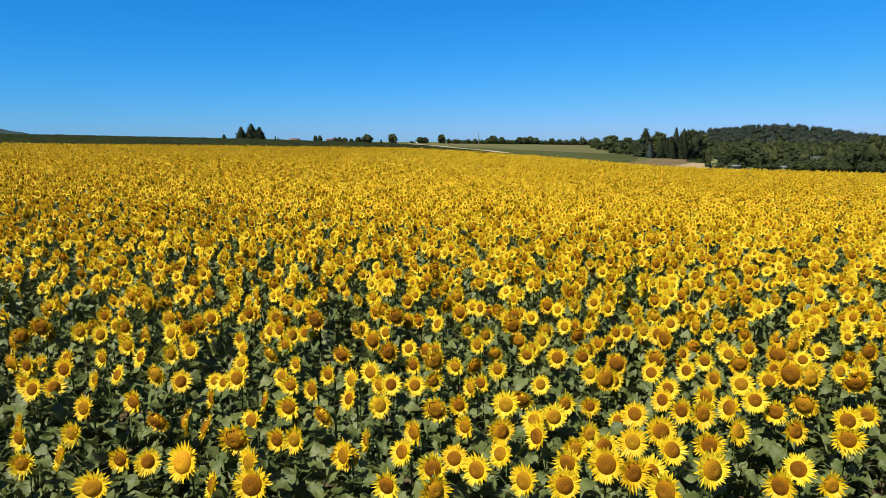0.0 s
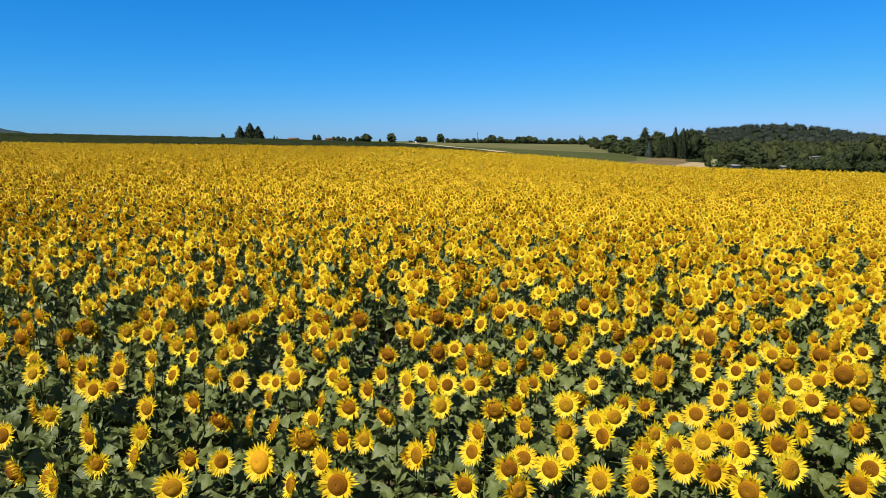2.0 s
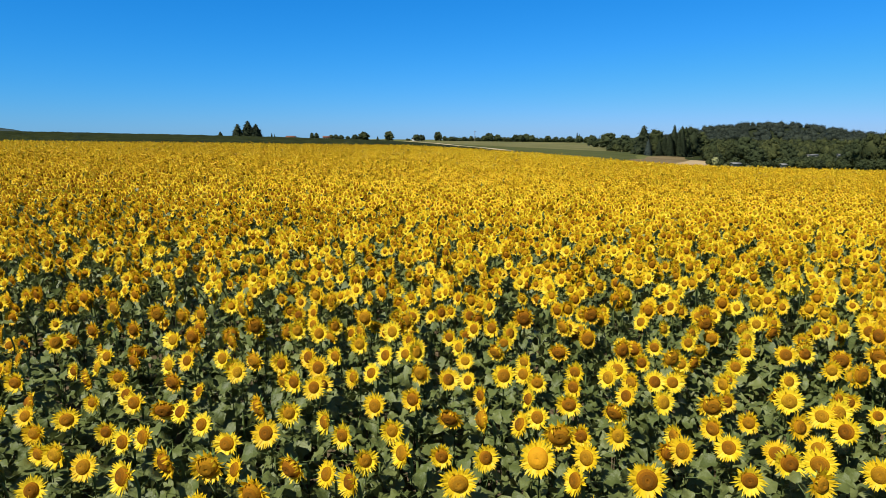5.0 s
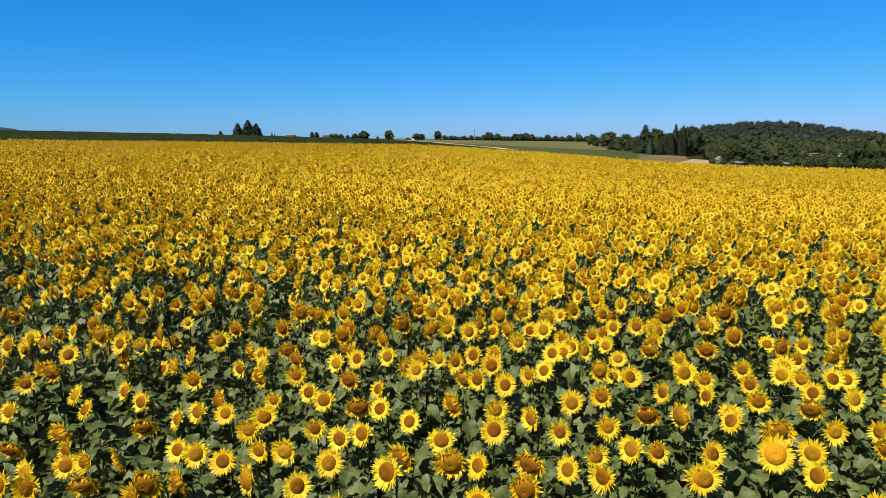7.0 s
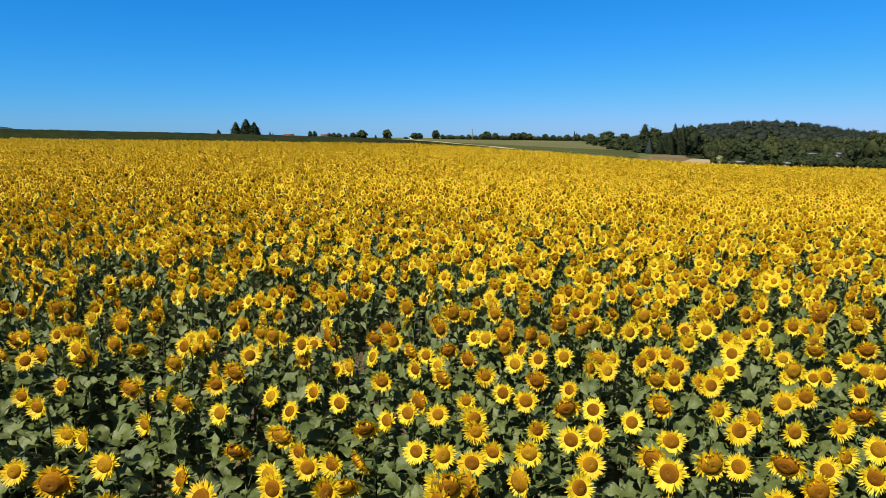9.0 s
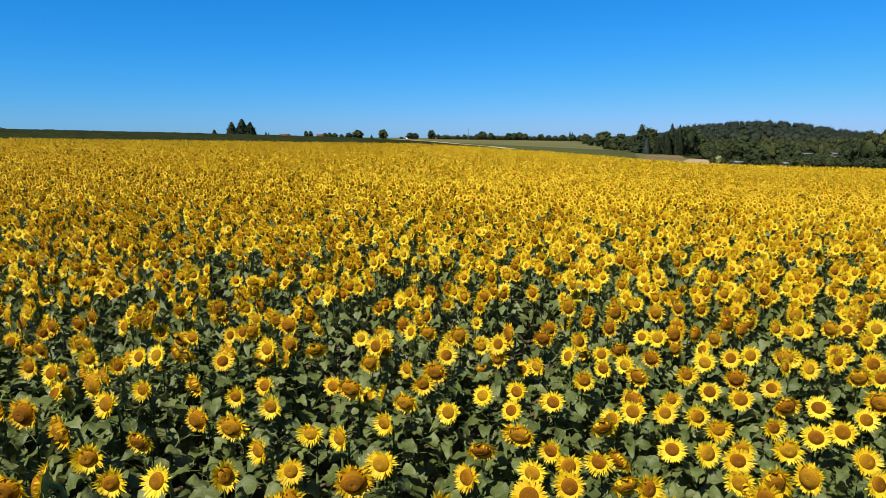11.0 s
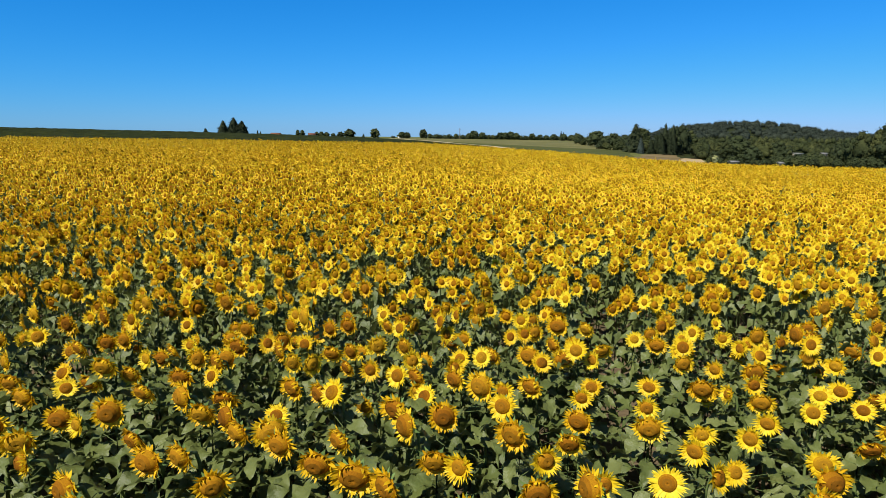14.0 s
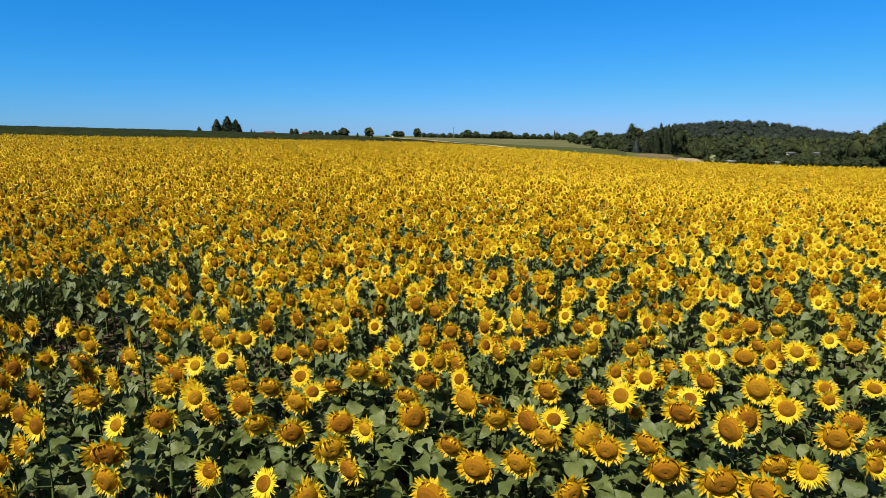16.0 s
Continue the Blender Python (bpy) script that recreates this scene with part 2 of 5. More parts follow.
def land(x, y):
    """Height of the ground at x, y."""
    x, y = np.asarray(x, float), np.asarray(y, float)
    u, d = polar(x, y)
    near = SLOPE * (np.clip(x, -170, 170) + 5) - eased(u, DIP) * smooth(8, 42, d) * smooth(-20, 10, y) - eased(u, EXTRA) * (np.clip(d, 0, 300) / 150) ** 1.6
    col = np.stack([eased(u, row) for row in FAR_EL], -1)
    k = np.clip(np.interp(np.log(np.clip(d, 250, 3200)), np.log(FAR_Y), np.arange(6.0)), 0, 4.999)
    i = k.astype(int)
    f = smooth(0, 1, k - i) * 0.6 + (k - i) * 0.4
    el = np.take_along_axis(col, i[..., None], -1)[..., 0] * (1 - f) + np.take_along_axis(col, i[..., None] + 1, -1)[..., 0] * f
    far = 3.92 + (el + 0.001) * d
    end = eased(u, FIELD_END)
    w = smooth(end + 4, 262, d)
    return near * (1 - w) + far * w


def ground_z(x, y):
    return float(land(np.array([x]), np.array([y]))[0])


def mesh_from(name, verts, faces, mats, index=None, tint=None, flat=False):
    """A mesh from arrays of corners and of triangles or quads."""
    me = bpy.data.meshes.new(name)
    verts, faces = np.asarray(verts, np.float32), np.asarray(faces, np.int32)
    k = faces.shape[1]
    me.vertices.add(len(verts))
    me.vertices.foreach_set("co", verts.ravel())
    me.loops.add(faces.size)
    me.loops.foreach_set("vertex_index", faces.ravel())
    me.polygons.add(len(faces))
    me.polygons.foreach_set("loop_start", np.arange(len(faces), dtype=np.int32) * k)
    if index is not None:
        me.polygons.foreach_set("material_index", np.asarray(index, np.int32))
    me.polygons.foreach_set("use_smooth", np.full(len(faces), not flat))
    for m in mats:
        me.materials.append(m)
    if tint is not None:
        me.attributes.new("tint", "FLOAT", "POINT").data.foreach_set("value", np.asarray(tint, np.float32))
    me.update(calc_edges=True)
    me.validate()
    return me


def sheet(name, xs, ys, mat, lift=0.0, rough=0.0):
    """A draped sheet over a grid of places (2D arrays), with an uneven top where rough is given."""
    z = land(xs, ys) + lift
    if np.any(rough):
        z = z + np.random.default_rng(5).normal(0, rough, z.shape)
    h, w = xs.shape
    i = np.arange(h * w).reshape(h, w)
    quads = np.stack([i[:-1, :-1], i[:-1, 1:], i[1:, 1:], i[1:, :-1]], -1).reshape(-1, 4)
    return new(name, mesh_from(name, np.stack([xs, ys, z], -1).reshape(-1, 3), quads, [mat]))


# the ground: rings round the flight line, out to the horizon
ring_az = np.concatenate([np.linspace(-0.8, 0.8, 161), np.linspace(0.8, 2 * math.pi - 0.8, 60)[1:]])
ring_r = np.concatenate([[0.01], np.geomspace(1.2, 4500, 110)])
gr, ga = np.meshgrid(ring_r, ring_az)
ground = sheet("ground", CX + gr * np.sin(ga), gr * np.cos(ga), GRASS)
tagged(ground, "rolling farmland with dry summer grass", "ground", kind="structure")

# bare soil under the sunflowers
sv, su = np.meshgrid(np.linspace(0, 1, 60) ** 1.7, np.linspace(-1.25, 0.95, 70))
s_end = eased(su, FIELD_END) + 1.5
soil_y = -18 + sv * (s_end + 18)
soil = sheet("field_soil", CX + su * (30 + np.clip(soil_y, 0, None)), soil_y, SOIL, 0.05)
tagged(soil, "dry brown soil under the sunflower rows", "soil", kind="structure")


def road_x(y):
    """Line of the chalk track between the dark crop and the meadow."""
    return np.interp(y, [180.0, 240, 300, 400, 560, 860], [34.0, 19.0, 5.5, -8.0, -28.0, -62.0])


def between(y, near_far, xs):
    """One long edge of a field, as x over distance."""
    return np.interp(y, near_far, xs)


cv, cu = np.meshgrid(np.linspace(188, 800, 150), np.linspace(0, 1, 150))
crop_x = -430 + cu * (road_x(cv) - 6.5 + 430)
crop = sheet("dark_crop_field", crop_x, cv, DARK_CROP, 0.15 + 0.75 * smooth(8, 70, road_x(cv) - crop_x), 0.18 * smooth(0, 30, road_x(cv) - crop_x - 6))
tagged(crop, "dark green field of low leafy crop behind the sunflowers", "crop field", kind="structure")
rv, ru = np.meshgrid(np.linspace(228, 620, 120), np.linspace(-3.2, 3.2, 5))
tagged(sheet("chalk_track", road_x(rv) + ru, rv, CHALK, 0.35), "pale chalky farm track beside the crop", "track", kind="structure")
mv, mu = np.meshgrid(np.linspace(186, 420, 60), np.linspace(0, 1, 60))
green_right = between(mv, [186, 222, 262, 304, 330, 362, 420], [50, 63, 80, 92, 101, 110, 126])
tagged(sheet("green_field", road_x(mv) + 5 + mu * (green_right - 5 - road_x(mv)), mv, GREEN_CROP, 0.12), "green sloping field of young crop", "field", kind="structure")
mv, mu = np.meshgrid(np.linspace(420, 840, 60), np.linspace(0, 1, 60))
tagged(sheet("dry_meadow", road_x(mv) + 5 + mu * (mv * 0.30 - road_x(mv)), mv, DRY_MEADOW, 0.12), "sun-bleached olive meadow", "meadow", kind="structure")
mv, mu = np.meshgrid(np.linspace(188, 389, 60), np.linspace(0, 1, 40))
left, right = between(mv, [188, 222, 265, 309, 345, 389], [53, 65, 84, 99, 120, 155]), between(mv, [188, 206, 279, 372, 389], [68, 75.6, 107.3, 152, 156])
tagged(sheet("stubble_field", left + mu * (right - left), mv, STUBBLE, 0.22), "brown harvested stubble field", "field", kind="structure")
mv, mu = np.meshgrid(np.linspace(188, 396, 60), np.linspace(0, 1, 24))
left, right = between(mv, [188, 206, 279, 372, 396], [67.6, 75.2, 107, 151.6, 160]), between(mv, [188, 219, 312, 396], [79, 91, 131, 168])
tagged(sheet("sand_track", left + mu * (right - left), mv, SAND, 0.26), "bare sandy ground at the field's corner", "bare ground", kind="structure")

# ---------------------------------------------------------------- helpers for things
def part(name, me, parent, label="", m=None):
    ob = new(name, me)
    ob.parent = parent
    if m is not None:
        ob.matrix_local = m
    return tagged(ob, label)


def unscaled(ob):
    """Takes a first thing's own scale out of the pose of its copy."""
    return Matrix.Diagonal((1 / ob.scale.x, 1 / ob.scale.y, 1 / ob.scale.z, 1))


class Bag:
    """Collects corners, triangles and their material numbers."""

    def __init__(self):
        self.v, self.f, self.m = [], [], []

    def put(self, verts, faces, mat=0):
        base = len(self.v)
        self.v += [tuple(p) for p in verts]
        for f in faces:
            for k in range(1, len(f) - 1):
                self.f.append((base + f[0], base + f[k], base + f[k + 1]))
                self.m.append(mat)
        return self

    def tube(self, points, radii, sides, mat=0):
        verts, faces = [], []
        for i, p in enumerate(points):
            p = Vector(p)
            ahead = Vector(points[min(i + 1, len(points) - 1)]) - Vector(points[max(i - 1, 0)])
            q = ahead.to_track_quat("Z", "Y")
            for s in range(sides):
                a = 2 * math.pi * s / sides
                verts.append(p + q @ Vector((math.cos(a) * radii[i], math.sin(a) * radii[i], 0)))
        for i in range(len(points) - 1):
            for s in range(sides):
                a, b = i * sides + s, i * sides + (s + 1) % sides
                faces.append((a, b, b + sides, a + sides))
        return self.put(verts, faces, mat)

    def turned(self, m):
        self.v = [tuple(m @ Vector(p)) for p in self.v]
        return self

    def join(self, other):
        base = len(self.v)
        self.v += other.v
        self.f += [tuple(i + base for i in f) for f in other.f]
        self.m += other.m
        return self

    def mesh(self, name, mats, flat=False):
        return mesh_from(name, self.v, self.f, mats, self.m, None, flat)

    def arrays(self):
        return np.array(self.v, np.float32), np.array(self.f, np.int32), np.array(self.m, np.int32)


MATS = [PETAL, DISC, HEART, LEAF, STEM, CALYX, GOLD_DISC, RIPE_PETAL]


# ---------------------------------------------------------------- sunflower parts
# The head looks along its own +z, its back is at the origin.
def petals_bag(rng, disc_r, length, count, cup, fine=True, mess=1.0):
    """Two overlapping rings of ray petals, broad at the foot and pointed, some of them curled or withered."""
    bag = Bag()
    outline = ((0.0, 0.85), (0.36, 1.0), (0.74, 0.58), (1.0, 0.0)) if fine else ((0.0, 1.9), (1.0, 0.0))
    tired = rng.uniform(0, 6.28)                 # the side of the head where the petals fold in first
    for layer in range(2):
        for i in range(count):
            if rng.random() < 0.04:
                continue
            a = 2 * math.pi * (i + 0.5 * layer + rng.uniform(-0.3, 0.3)) / count
            weary = max(0.0, math.cos(a - tired) - 0.55) * 1.6
            ln = length * rng.uniform(0.72, 1.16) * (0.94 if layer == 0 else 1.04) * (1 - 0.30 * weary)
            wd = math.pi * (disc_r + ln * 0.4) / count * rng.uniform(0.85, 1.25)
            lift = cup * (1.25 if layer == 0 else 0.45) + mess * (rng.uniform(-0.32, 0.32) + 0.35 * weary)
            curl = mess * (rng.uniform(-0.35, 0.65) if rng.random() < 0.8 else rng.uniform(0.8, 1.7))
            twist, lean = mess * rng.uniform(-0.8, 0.8), mess * rng.uniform(-0.16, 0.16) * ln
            ca, sa = math.cos(a), math.sin(a)
            r, z, last, pts = disc_r * 0.92, 0.030 - 0.004 * layer, 0.0, []
            for t, w in outline:
                bend = lift + curl * t
                r, z, last = r + ln * (t - last) * math.cos(bend), z + ln * (t - last) * math.sin(bend), t
                for k in ((-1, 1) if w > 0 else (0,)):
                    o = lean * t * t + k * w * wd
                    pts.append((ca * r - sa * o, sa * r + ca * o, z + k * w * wd * twist * 0.6 - (0.25 * w * wd if 0 < t < 1 else 0)))
            bag.put(pts, [(2 * k, 2 * k + 1, 2 * k + 3, 2 * k + 2) for k in range(len(outline) - 2)] + [(len(pts) - 3, len(pts) - 2, len(pts) - 1)], 0)
    return bag


def disc_bag(rng, disc_r, dome, sides, fine=True):
    """The domed disc of florets, with a ring-shaped heart in its middle."""
    bag = Bag()
    rings = [(1.0, 0.024), (0.93, 0.034 + dome * 0.15), (0.78, 0.036 + dome * 0.55), (0.52, 0.036 + dome * 0.88)] if fine else [(1.0, 0.030), (0.55, 0.036 + dome * 0.8)]
    inner = [(0.52, 0.036 + dome * 0.88), (0.26, 0.036 + dome), (0.10, 0.033 + dome), (0.0, 0.028 + dome)] if fine else [(0.55, 0.036 + dome * 0.8), (0.0, 0.034 + dome)]
    for ring, mats in ((rings, (6, 6, 1) if fine else (6,)), (inner, (2, 1, 1) if fine else (1,))):
        verts = [(math.cos(6.2832 * s / sides) * disc_r * r, math.sin(6.2832 * s / sides) * disc_r * r, z + rng.uniform(-0.002, 0.002)) for r, z in ring for s in range(sides)]
        base = len(bag.v)
        bag.v += verts
        for i in range(len(ring) - 1):
            for s in range(sides):
                p, q = base + i * sides + s, base + i * sides + (s + 1) % sides
                tris = [(p, q, q + sides), (p, q + sides, p + sides)] if ring[i + 1][0] > 0 else [(p, q, q + sides)]
                bag.f += tris
                bag.m += [mats[i]] * len(tris)
    return bag


def calyx_bag(rng, disc_r, sides):
    """Green back of the head with pointed bracts."""
    bag = Bag()
    verts = [(0, 0, 0)]
    for s in range(sides):
        a = 2 * math.pi * s / sides
        k = disc_r * 1.02
        verts.append((math.cos(a) * k, math.sin(a) * k, 0.026))
    bag.put(verts, [(0, 1 + (s + 1) % sides, 1 + s) for s in range(sides)], 5)
    for s in range(sides):
        a = 2 * math.pi * (s + rng.uniform(-0.2, 0.2)) / sides
        k, e = disc_r * 0.95, disc_r * rng.uniform(1.35, 1.6)
        w = 0.20
        bag.put([(math.cos(a - w) * k, math.sin(a - w) * k, 0.018), (math.cos(a + w) * k, math.sin(a + w) * k, 0.018),
                 (math.cos(a) * e, math.sin(a) * e, 0.012 + rng.uniform(-0.02, 0.02))], [(0, 2, 1)], 5)
    return bag


def leaf_bag(rng, length, fine=True, cols=(-1, 0, 1)):
    """A drooping heart-shaped blade that starts at the origin and goes along +y, with its stalk behind it."""
    bag = Bag()
    wide = length * rng.uniform(0.40, 0.52)
    droop, fold, wave = rng.uniform(0.30, 0.95), rng.uniform(0.12, 0.55), rng.uniform(0, 6)
    shape = ((-0.10, 0.42), (0.10, 0.92), (0.32, 1.0), (0.60, 0.70), (0.84, 0.30), (1.0, 0.0)) if fine else ((-0.05, 0.6), (0.3, 1.0), (1.0, 0.0))
    if len(cols) > 3:
        shape = ((-0.12, 0.40), (-0.01, 0.80), (0.13, 0.98), (0.30, 1.0), (0.48, 0.86), (0.66, 0.62), (0.84, 0.30), (1.0, 0.0))
    lobes = (0.06, 0.02, 0, 0, 0, 0, 0, 0)
    verts, faces = [], []
    for i, (t, w) in enumerate(shape):
        a = droop * t * 1.1
        y, z = length * (t - droop * t * t * 0.22), -length * math.sin(a) * t * 0.75
        for k in cols:
            kw = k * w * wide * (rng.uniform(0.93, 1.07) if fine and abs(k) == 1 else 1.0)
            back = -abs(k) * length * lobes[i] if fine else 0.0
            verts.append((kw * math.cos(fold), y + back, z + abs(kw) * math.sin(fold) + (0.13 * length * math.sin(wave + 11 * t + k * 2.6) * abs(k) ** 1.5 if k else 0)))
    for i in range(len(shape) - 1):
        n = len(cols)
        for c in range(n - 1):
            b = i * n + c
            faces.append((b, b + 1, b + n + 1, b + n) if i < len(shape) - 2 else (b, b + 1, (i + 1) * n + n // 2))
    bag.put(verts, faces, 3)
    return bag


def leaf_pose(rng, i, n, top, span):
    """Stalk end and blade pose of leaf i of n on a plant with its neck at height top."""
    h = top * (0.945 - span * (i + rng.uniform(-0.3, 0.3)) / n) - 0.05
    az = i * 2.4 + rng.uniform(-0.5, 0.5)
    reach = 0.05 + 0.15 * rng.uniform(0.6, 1.2) * min(1.0, 0.40 + i / n)
    up = rng.uniform(0.01, 0.08)
    tip = (math.sin(-az) * reach, math.cos(-az) * reach, h + up)
    m = Matrix.Translation(tip) @ Matrix.Rotation(az, 4, "Z") @ Matrix.Rotation(radians(rng.uniform(-34, 24)), 4, "X") @ Matrix.Rotation(radians(rng.uniform(-34, 34)), 4, "Y")
    size = (0.100 + 0.085 * min(1.0, 0.40 + 1.1 * i / n)) * rng.uniform(0.75, 1.2)
    return (0, 0, h), tip, m, size


def neck_points(top, bow):
    """The stem's line: upright, then bent over towards -y to the back of the head."""
    return [(0, 0, -0.06), (0.012, 0.0, top * 0.35), (-0.008, 0.01, top * 0.7), (0, 0.01, top - 0.12), (0, -0.012, top - 0.03), (0, -0.055 * bow, top - 0.004)]


def head_pose(top, nod, bow, turn=0.0):
    """Pose of the head on its neck: it looks to -y, nod degrees above the level."""
    return Matrix.Translation((0, -0.055 * bow, top)) @ Matrix.Rotation(turn, 4, "Z") @ Matrix.Rotation(radians(90 - nod), 4, "X")


TOP = 1.68                                       # usual height of a head


class Design:
    """The numbers of one sunflower, from which its thing and its field form are both built."""

    def __init__(self, seed, nod, disc_r, ray, cup, fresh=False):
        self.fresh = fresh
        self.seed, self.nod, self.disc_r, self.ray, self.cup = seed, nod, disc_r, ray, cup
        self.top = TOP
        self.bow = 1.5 if nod < 0 else 1.0

    def head(self, fine=True):
        rng = random.Random(self.seed)
        disc_r = self.disc_r * (1.0 if fine else 0.88)
        p = petals_bag(rng, disc_r, self.ray + self.disc_r - disc_r, 38 if fine else 24, self.cup, fine, (0.55 if self.fresh else 1.0) * (1.0 if fine else 0.6))
        d = disc_bag(rng, disc_r, (0.022 if self.fresh else 0.036) + 0.014 * rng.random(), 16 if fine else 8, fine)
        if self.fresh:                           # the florets are still open
            d.m = [6 if k == 1 and not fine else k for k in d.m]
        else:
            p.m = [7] * len(p.m)
        if not fine and self.seed % 3 == 0:
            d.m = [6] * len(d.m)
        c = calyx_bag(rng, disc_r, 12 if fine else 4)
        return p, d, c

    def leaves(self, fine=True):
        rng = random.Random(self.seed + 100)
        n = 17 if fine else 11
        return [(leaf_pose(rng, i, n, self.top, 0.46 if fine else 0.42), rng.random()) for i in range(n)], rng

    def whole(self, fine=True):
        """Everything in one bag, for the field."""
        bag = Bag()
        hp = head_pose(self.top, self.nod, self.bow)
        for b in self.head(fine):
            bag.join(b.turned(hp))
        spots, rng = self.leaves(fine)
        for (root, tip, m, size), _ in spots:
            bag.join(leaf_bag(rng, size * (1.0 if fine else 1.1), fine).turned(m))
            if fine:
                bag.tube([root, tip], [0.003, 0.0022], 3, 4)
        pts = neck_points(self.top, self.bow)
        if fine:
            bag.tube(pts, [0.014, 0.013, 0.012, 0.010, 0.010, 0.013], 4, 4)
        else:
            bag.tube([pts[0], pts[3], pts[5]], [0.012, 0.011, 0.012], 3, 4)
        return bag

    def thing(self, mats=None):
        """The plant as one object with its parts."""
        root = new("sunflower")
        p, d, c = self.head()
        hp = head_pose(self.top, self.nod, self.bow)
        part("stem", Bag().tube(neck_points(self.top, self.bow), [0.016, 0.015, 0.014, 0.012, 0.012, 0.014], 7, 4).mesh("stem", MATS), root)
        head = part("flower_head", d.mesh("flower_head", mats or MATS), root, "yellow disc of open florets" if mats else "domed brown disc of florets", hp)
        part("ray_petals", p.mesh("ray_petals", MATS), head, "pointed golden yellow ray petals")
        part("calyx", c.mesh("calyx", MATS), head, "green bracts behind the disc")
        spots, rng = self.leaves()
        for (r, tip, m, size), _ in spots:
            b = leaf_bag(rng, size, True, (-1, -0.55, 0, 0.55, 1))
            b.tube([m.inverted() @ Vector(r), (0, 0, 0)], [0.003, 0.0022], 4, 4)
            part("leaf", b.mesh("leaf", MATS), root, "", m)
        return root


design_rng = random.Random(11)
DESIGNS = []
for k in range(14):
    nod = (-17, -8, -1, 5, 9, 14, 18, 24, 30, 12, 6, 21, -6, 34)[k]
    fresh = nod > 6
    disc_r = design_rng.uniform(0.054, 0.066) if fresh else design_rng.uniform(0.068, 0.084)
    ray = design_rng.uniform(0.058, 0.070) if fresh else design_rng.uniform(0.050, 0.062)
    DESIGNS.append(Design(40 + k, nod, disc_r, ray, 0.14 + 0.42 * design_rng.random(), fresh))
WEIGHTS = np.array([4, 7, 8, 9, 9, 9, 9, 8, 6, 9, 8, 8, 4, 2], float)
WEIGHTS /= WEIGHTS.sum()
FACING = radians(-20)                            # heads look to -y, turned to -x by this much


# ---------------------------------------------------------------- trees
def clump_cards(rng, bag, centre, radii, count, size, stray=0.45, reach=1.22):
    """Leaf sprays spread over the outside of one clump, as small bent blades."""
    cx, cy, cz = centre
    for _ in range(count):
        d = Vector((rng.gauss(0, 1), rng.gauss(0, 1), rng.gauss(0, 1))).normalized()
        r = rng.uniform(0.88, reach)
        p = Vector((cx + d.x * radii[0] * r, cy + d.y * radii[1] * r, cz + d.z * radii[2] * r))
        n = (d + Vector((p.x, p.y, p.z - 0.45)).normalized() * 0.6 + Vector((rng.gauss(0, stray), rng.gauss(0, stray), rng.gauss(0, stray)))).normalized()
        q = n.to_track_quat("Z", "Y")
        a, s = rng.uniform(0, 6.28), size * rng.uniform(0.6, 1.35)
        u = q @ Vector((math.cos(a), math.sin(a), 0)) * s
        v = q @ Vector((-math.sin(a), math.cos(a), 0)) * s * rng.uniform(0.45, 0.8)
        bag.put([p - u, p + v * 0.9 + n * s * 0.15, p + u * rng.uniform(0.7, 1.1), p - v + n * s * 0.1], [(0, 1, 2, 3)])


def blob(rng, bag, centre, radii, rough=0.3, level=2):
    """One uneven clump of foliage."""
    bm = bmesh.new()
    bmesh.ops.create_icosphere(bm, subdivisions=level, radius=1.0)
    spin = Matrix.Rotation(rng.uniform(0, 6.28), 3, "Z") @ Matrix.Rotation(rng.uniform(0, 3), 3, "X")
    verts = []
    for v in bm.verts:
        d = spin @ v.co
        k = rng.uniform(1 - rough, 1 + rough)
        verts.append((centre[0] + d.x * radii[0] * k, centre[1] + d.y * radii[1] * k, centre[2] + d.z * radii[2] * k))
    bag.put(verts, [[v.index for v in f.verts] for f in bm.faces])
    bm.free()


def round_crown(seed, clumps, cards, size, level=1):
    """A broadleaved crown, one unit high from the crown's foot and one wide, of many uneven clumps."""
    rng = random.Random(seed)
    bag = Bag()
    lean = rng.uniform(-0.08, 0.08)
    fat = rng.uniform(0.30, 0.38)
    blob(rng, bag, (lean * 0.5, 0, 0.47), (fat * 0.86, fat * 0.86, 0.37), 0.13, level + 2 if level == 1 and clumps > 8 else 2)
    for i in range(clumps):
        h = (i + rng.uniform(0.2, 0.8)) / clumps
        wide = fat * 1.10 * math.sin(math.pi * (0.22 + 0.72 * h)) ** 0.85
        a = i * 2.4 + rng.uniform(-0.6, 0.6)
        k = rng.uniform(0.72, 1.08) * wide
        r = rng.uniform(0.095, 0.175)
        c = (math.cos(a) * k + lean * h, math.sin(a) * k, 0.10 + 0.80 * h)
        blob(rng, bag, c, (r * 0.76, r * 0.76, r * 0.64), 0.24, level)
        clump_cards(rng, bag, c, (r, r, r * 0.82), cards, size)
    return bag


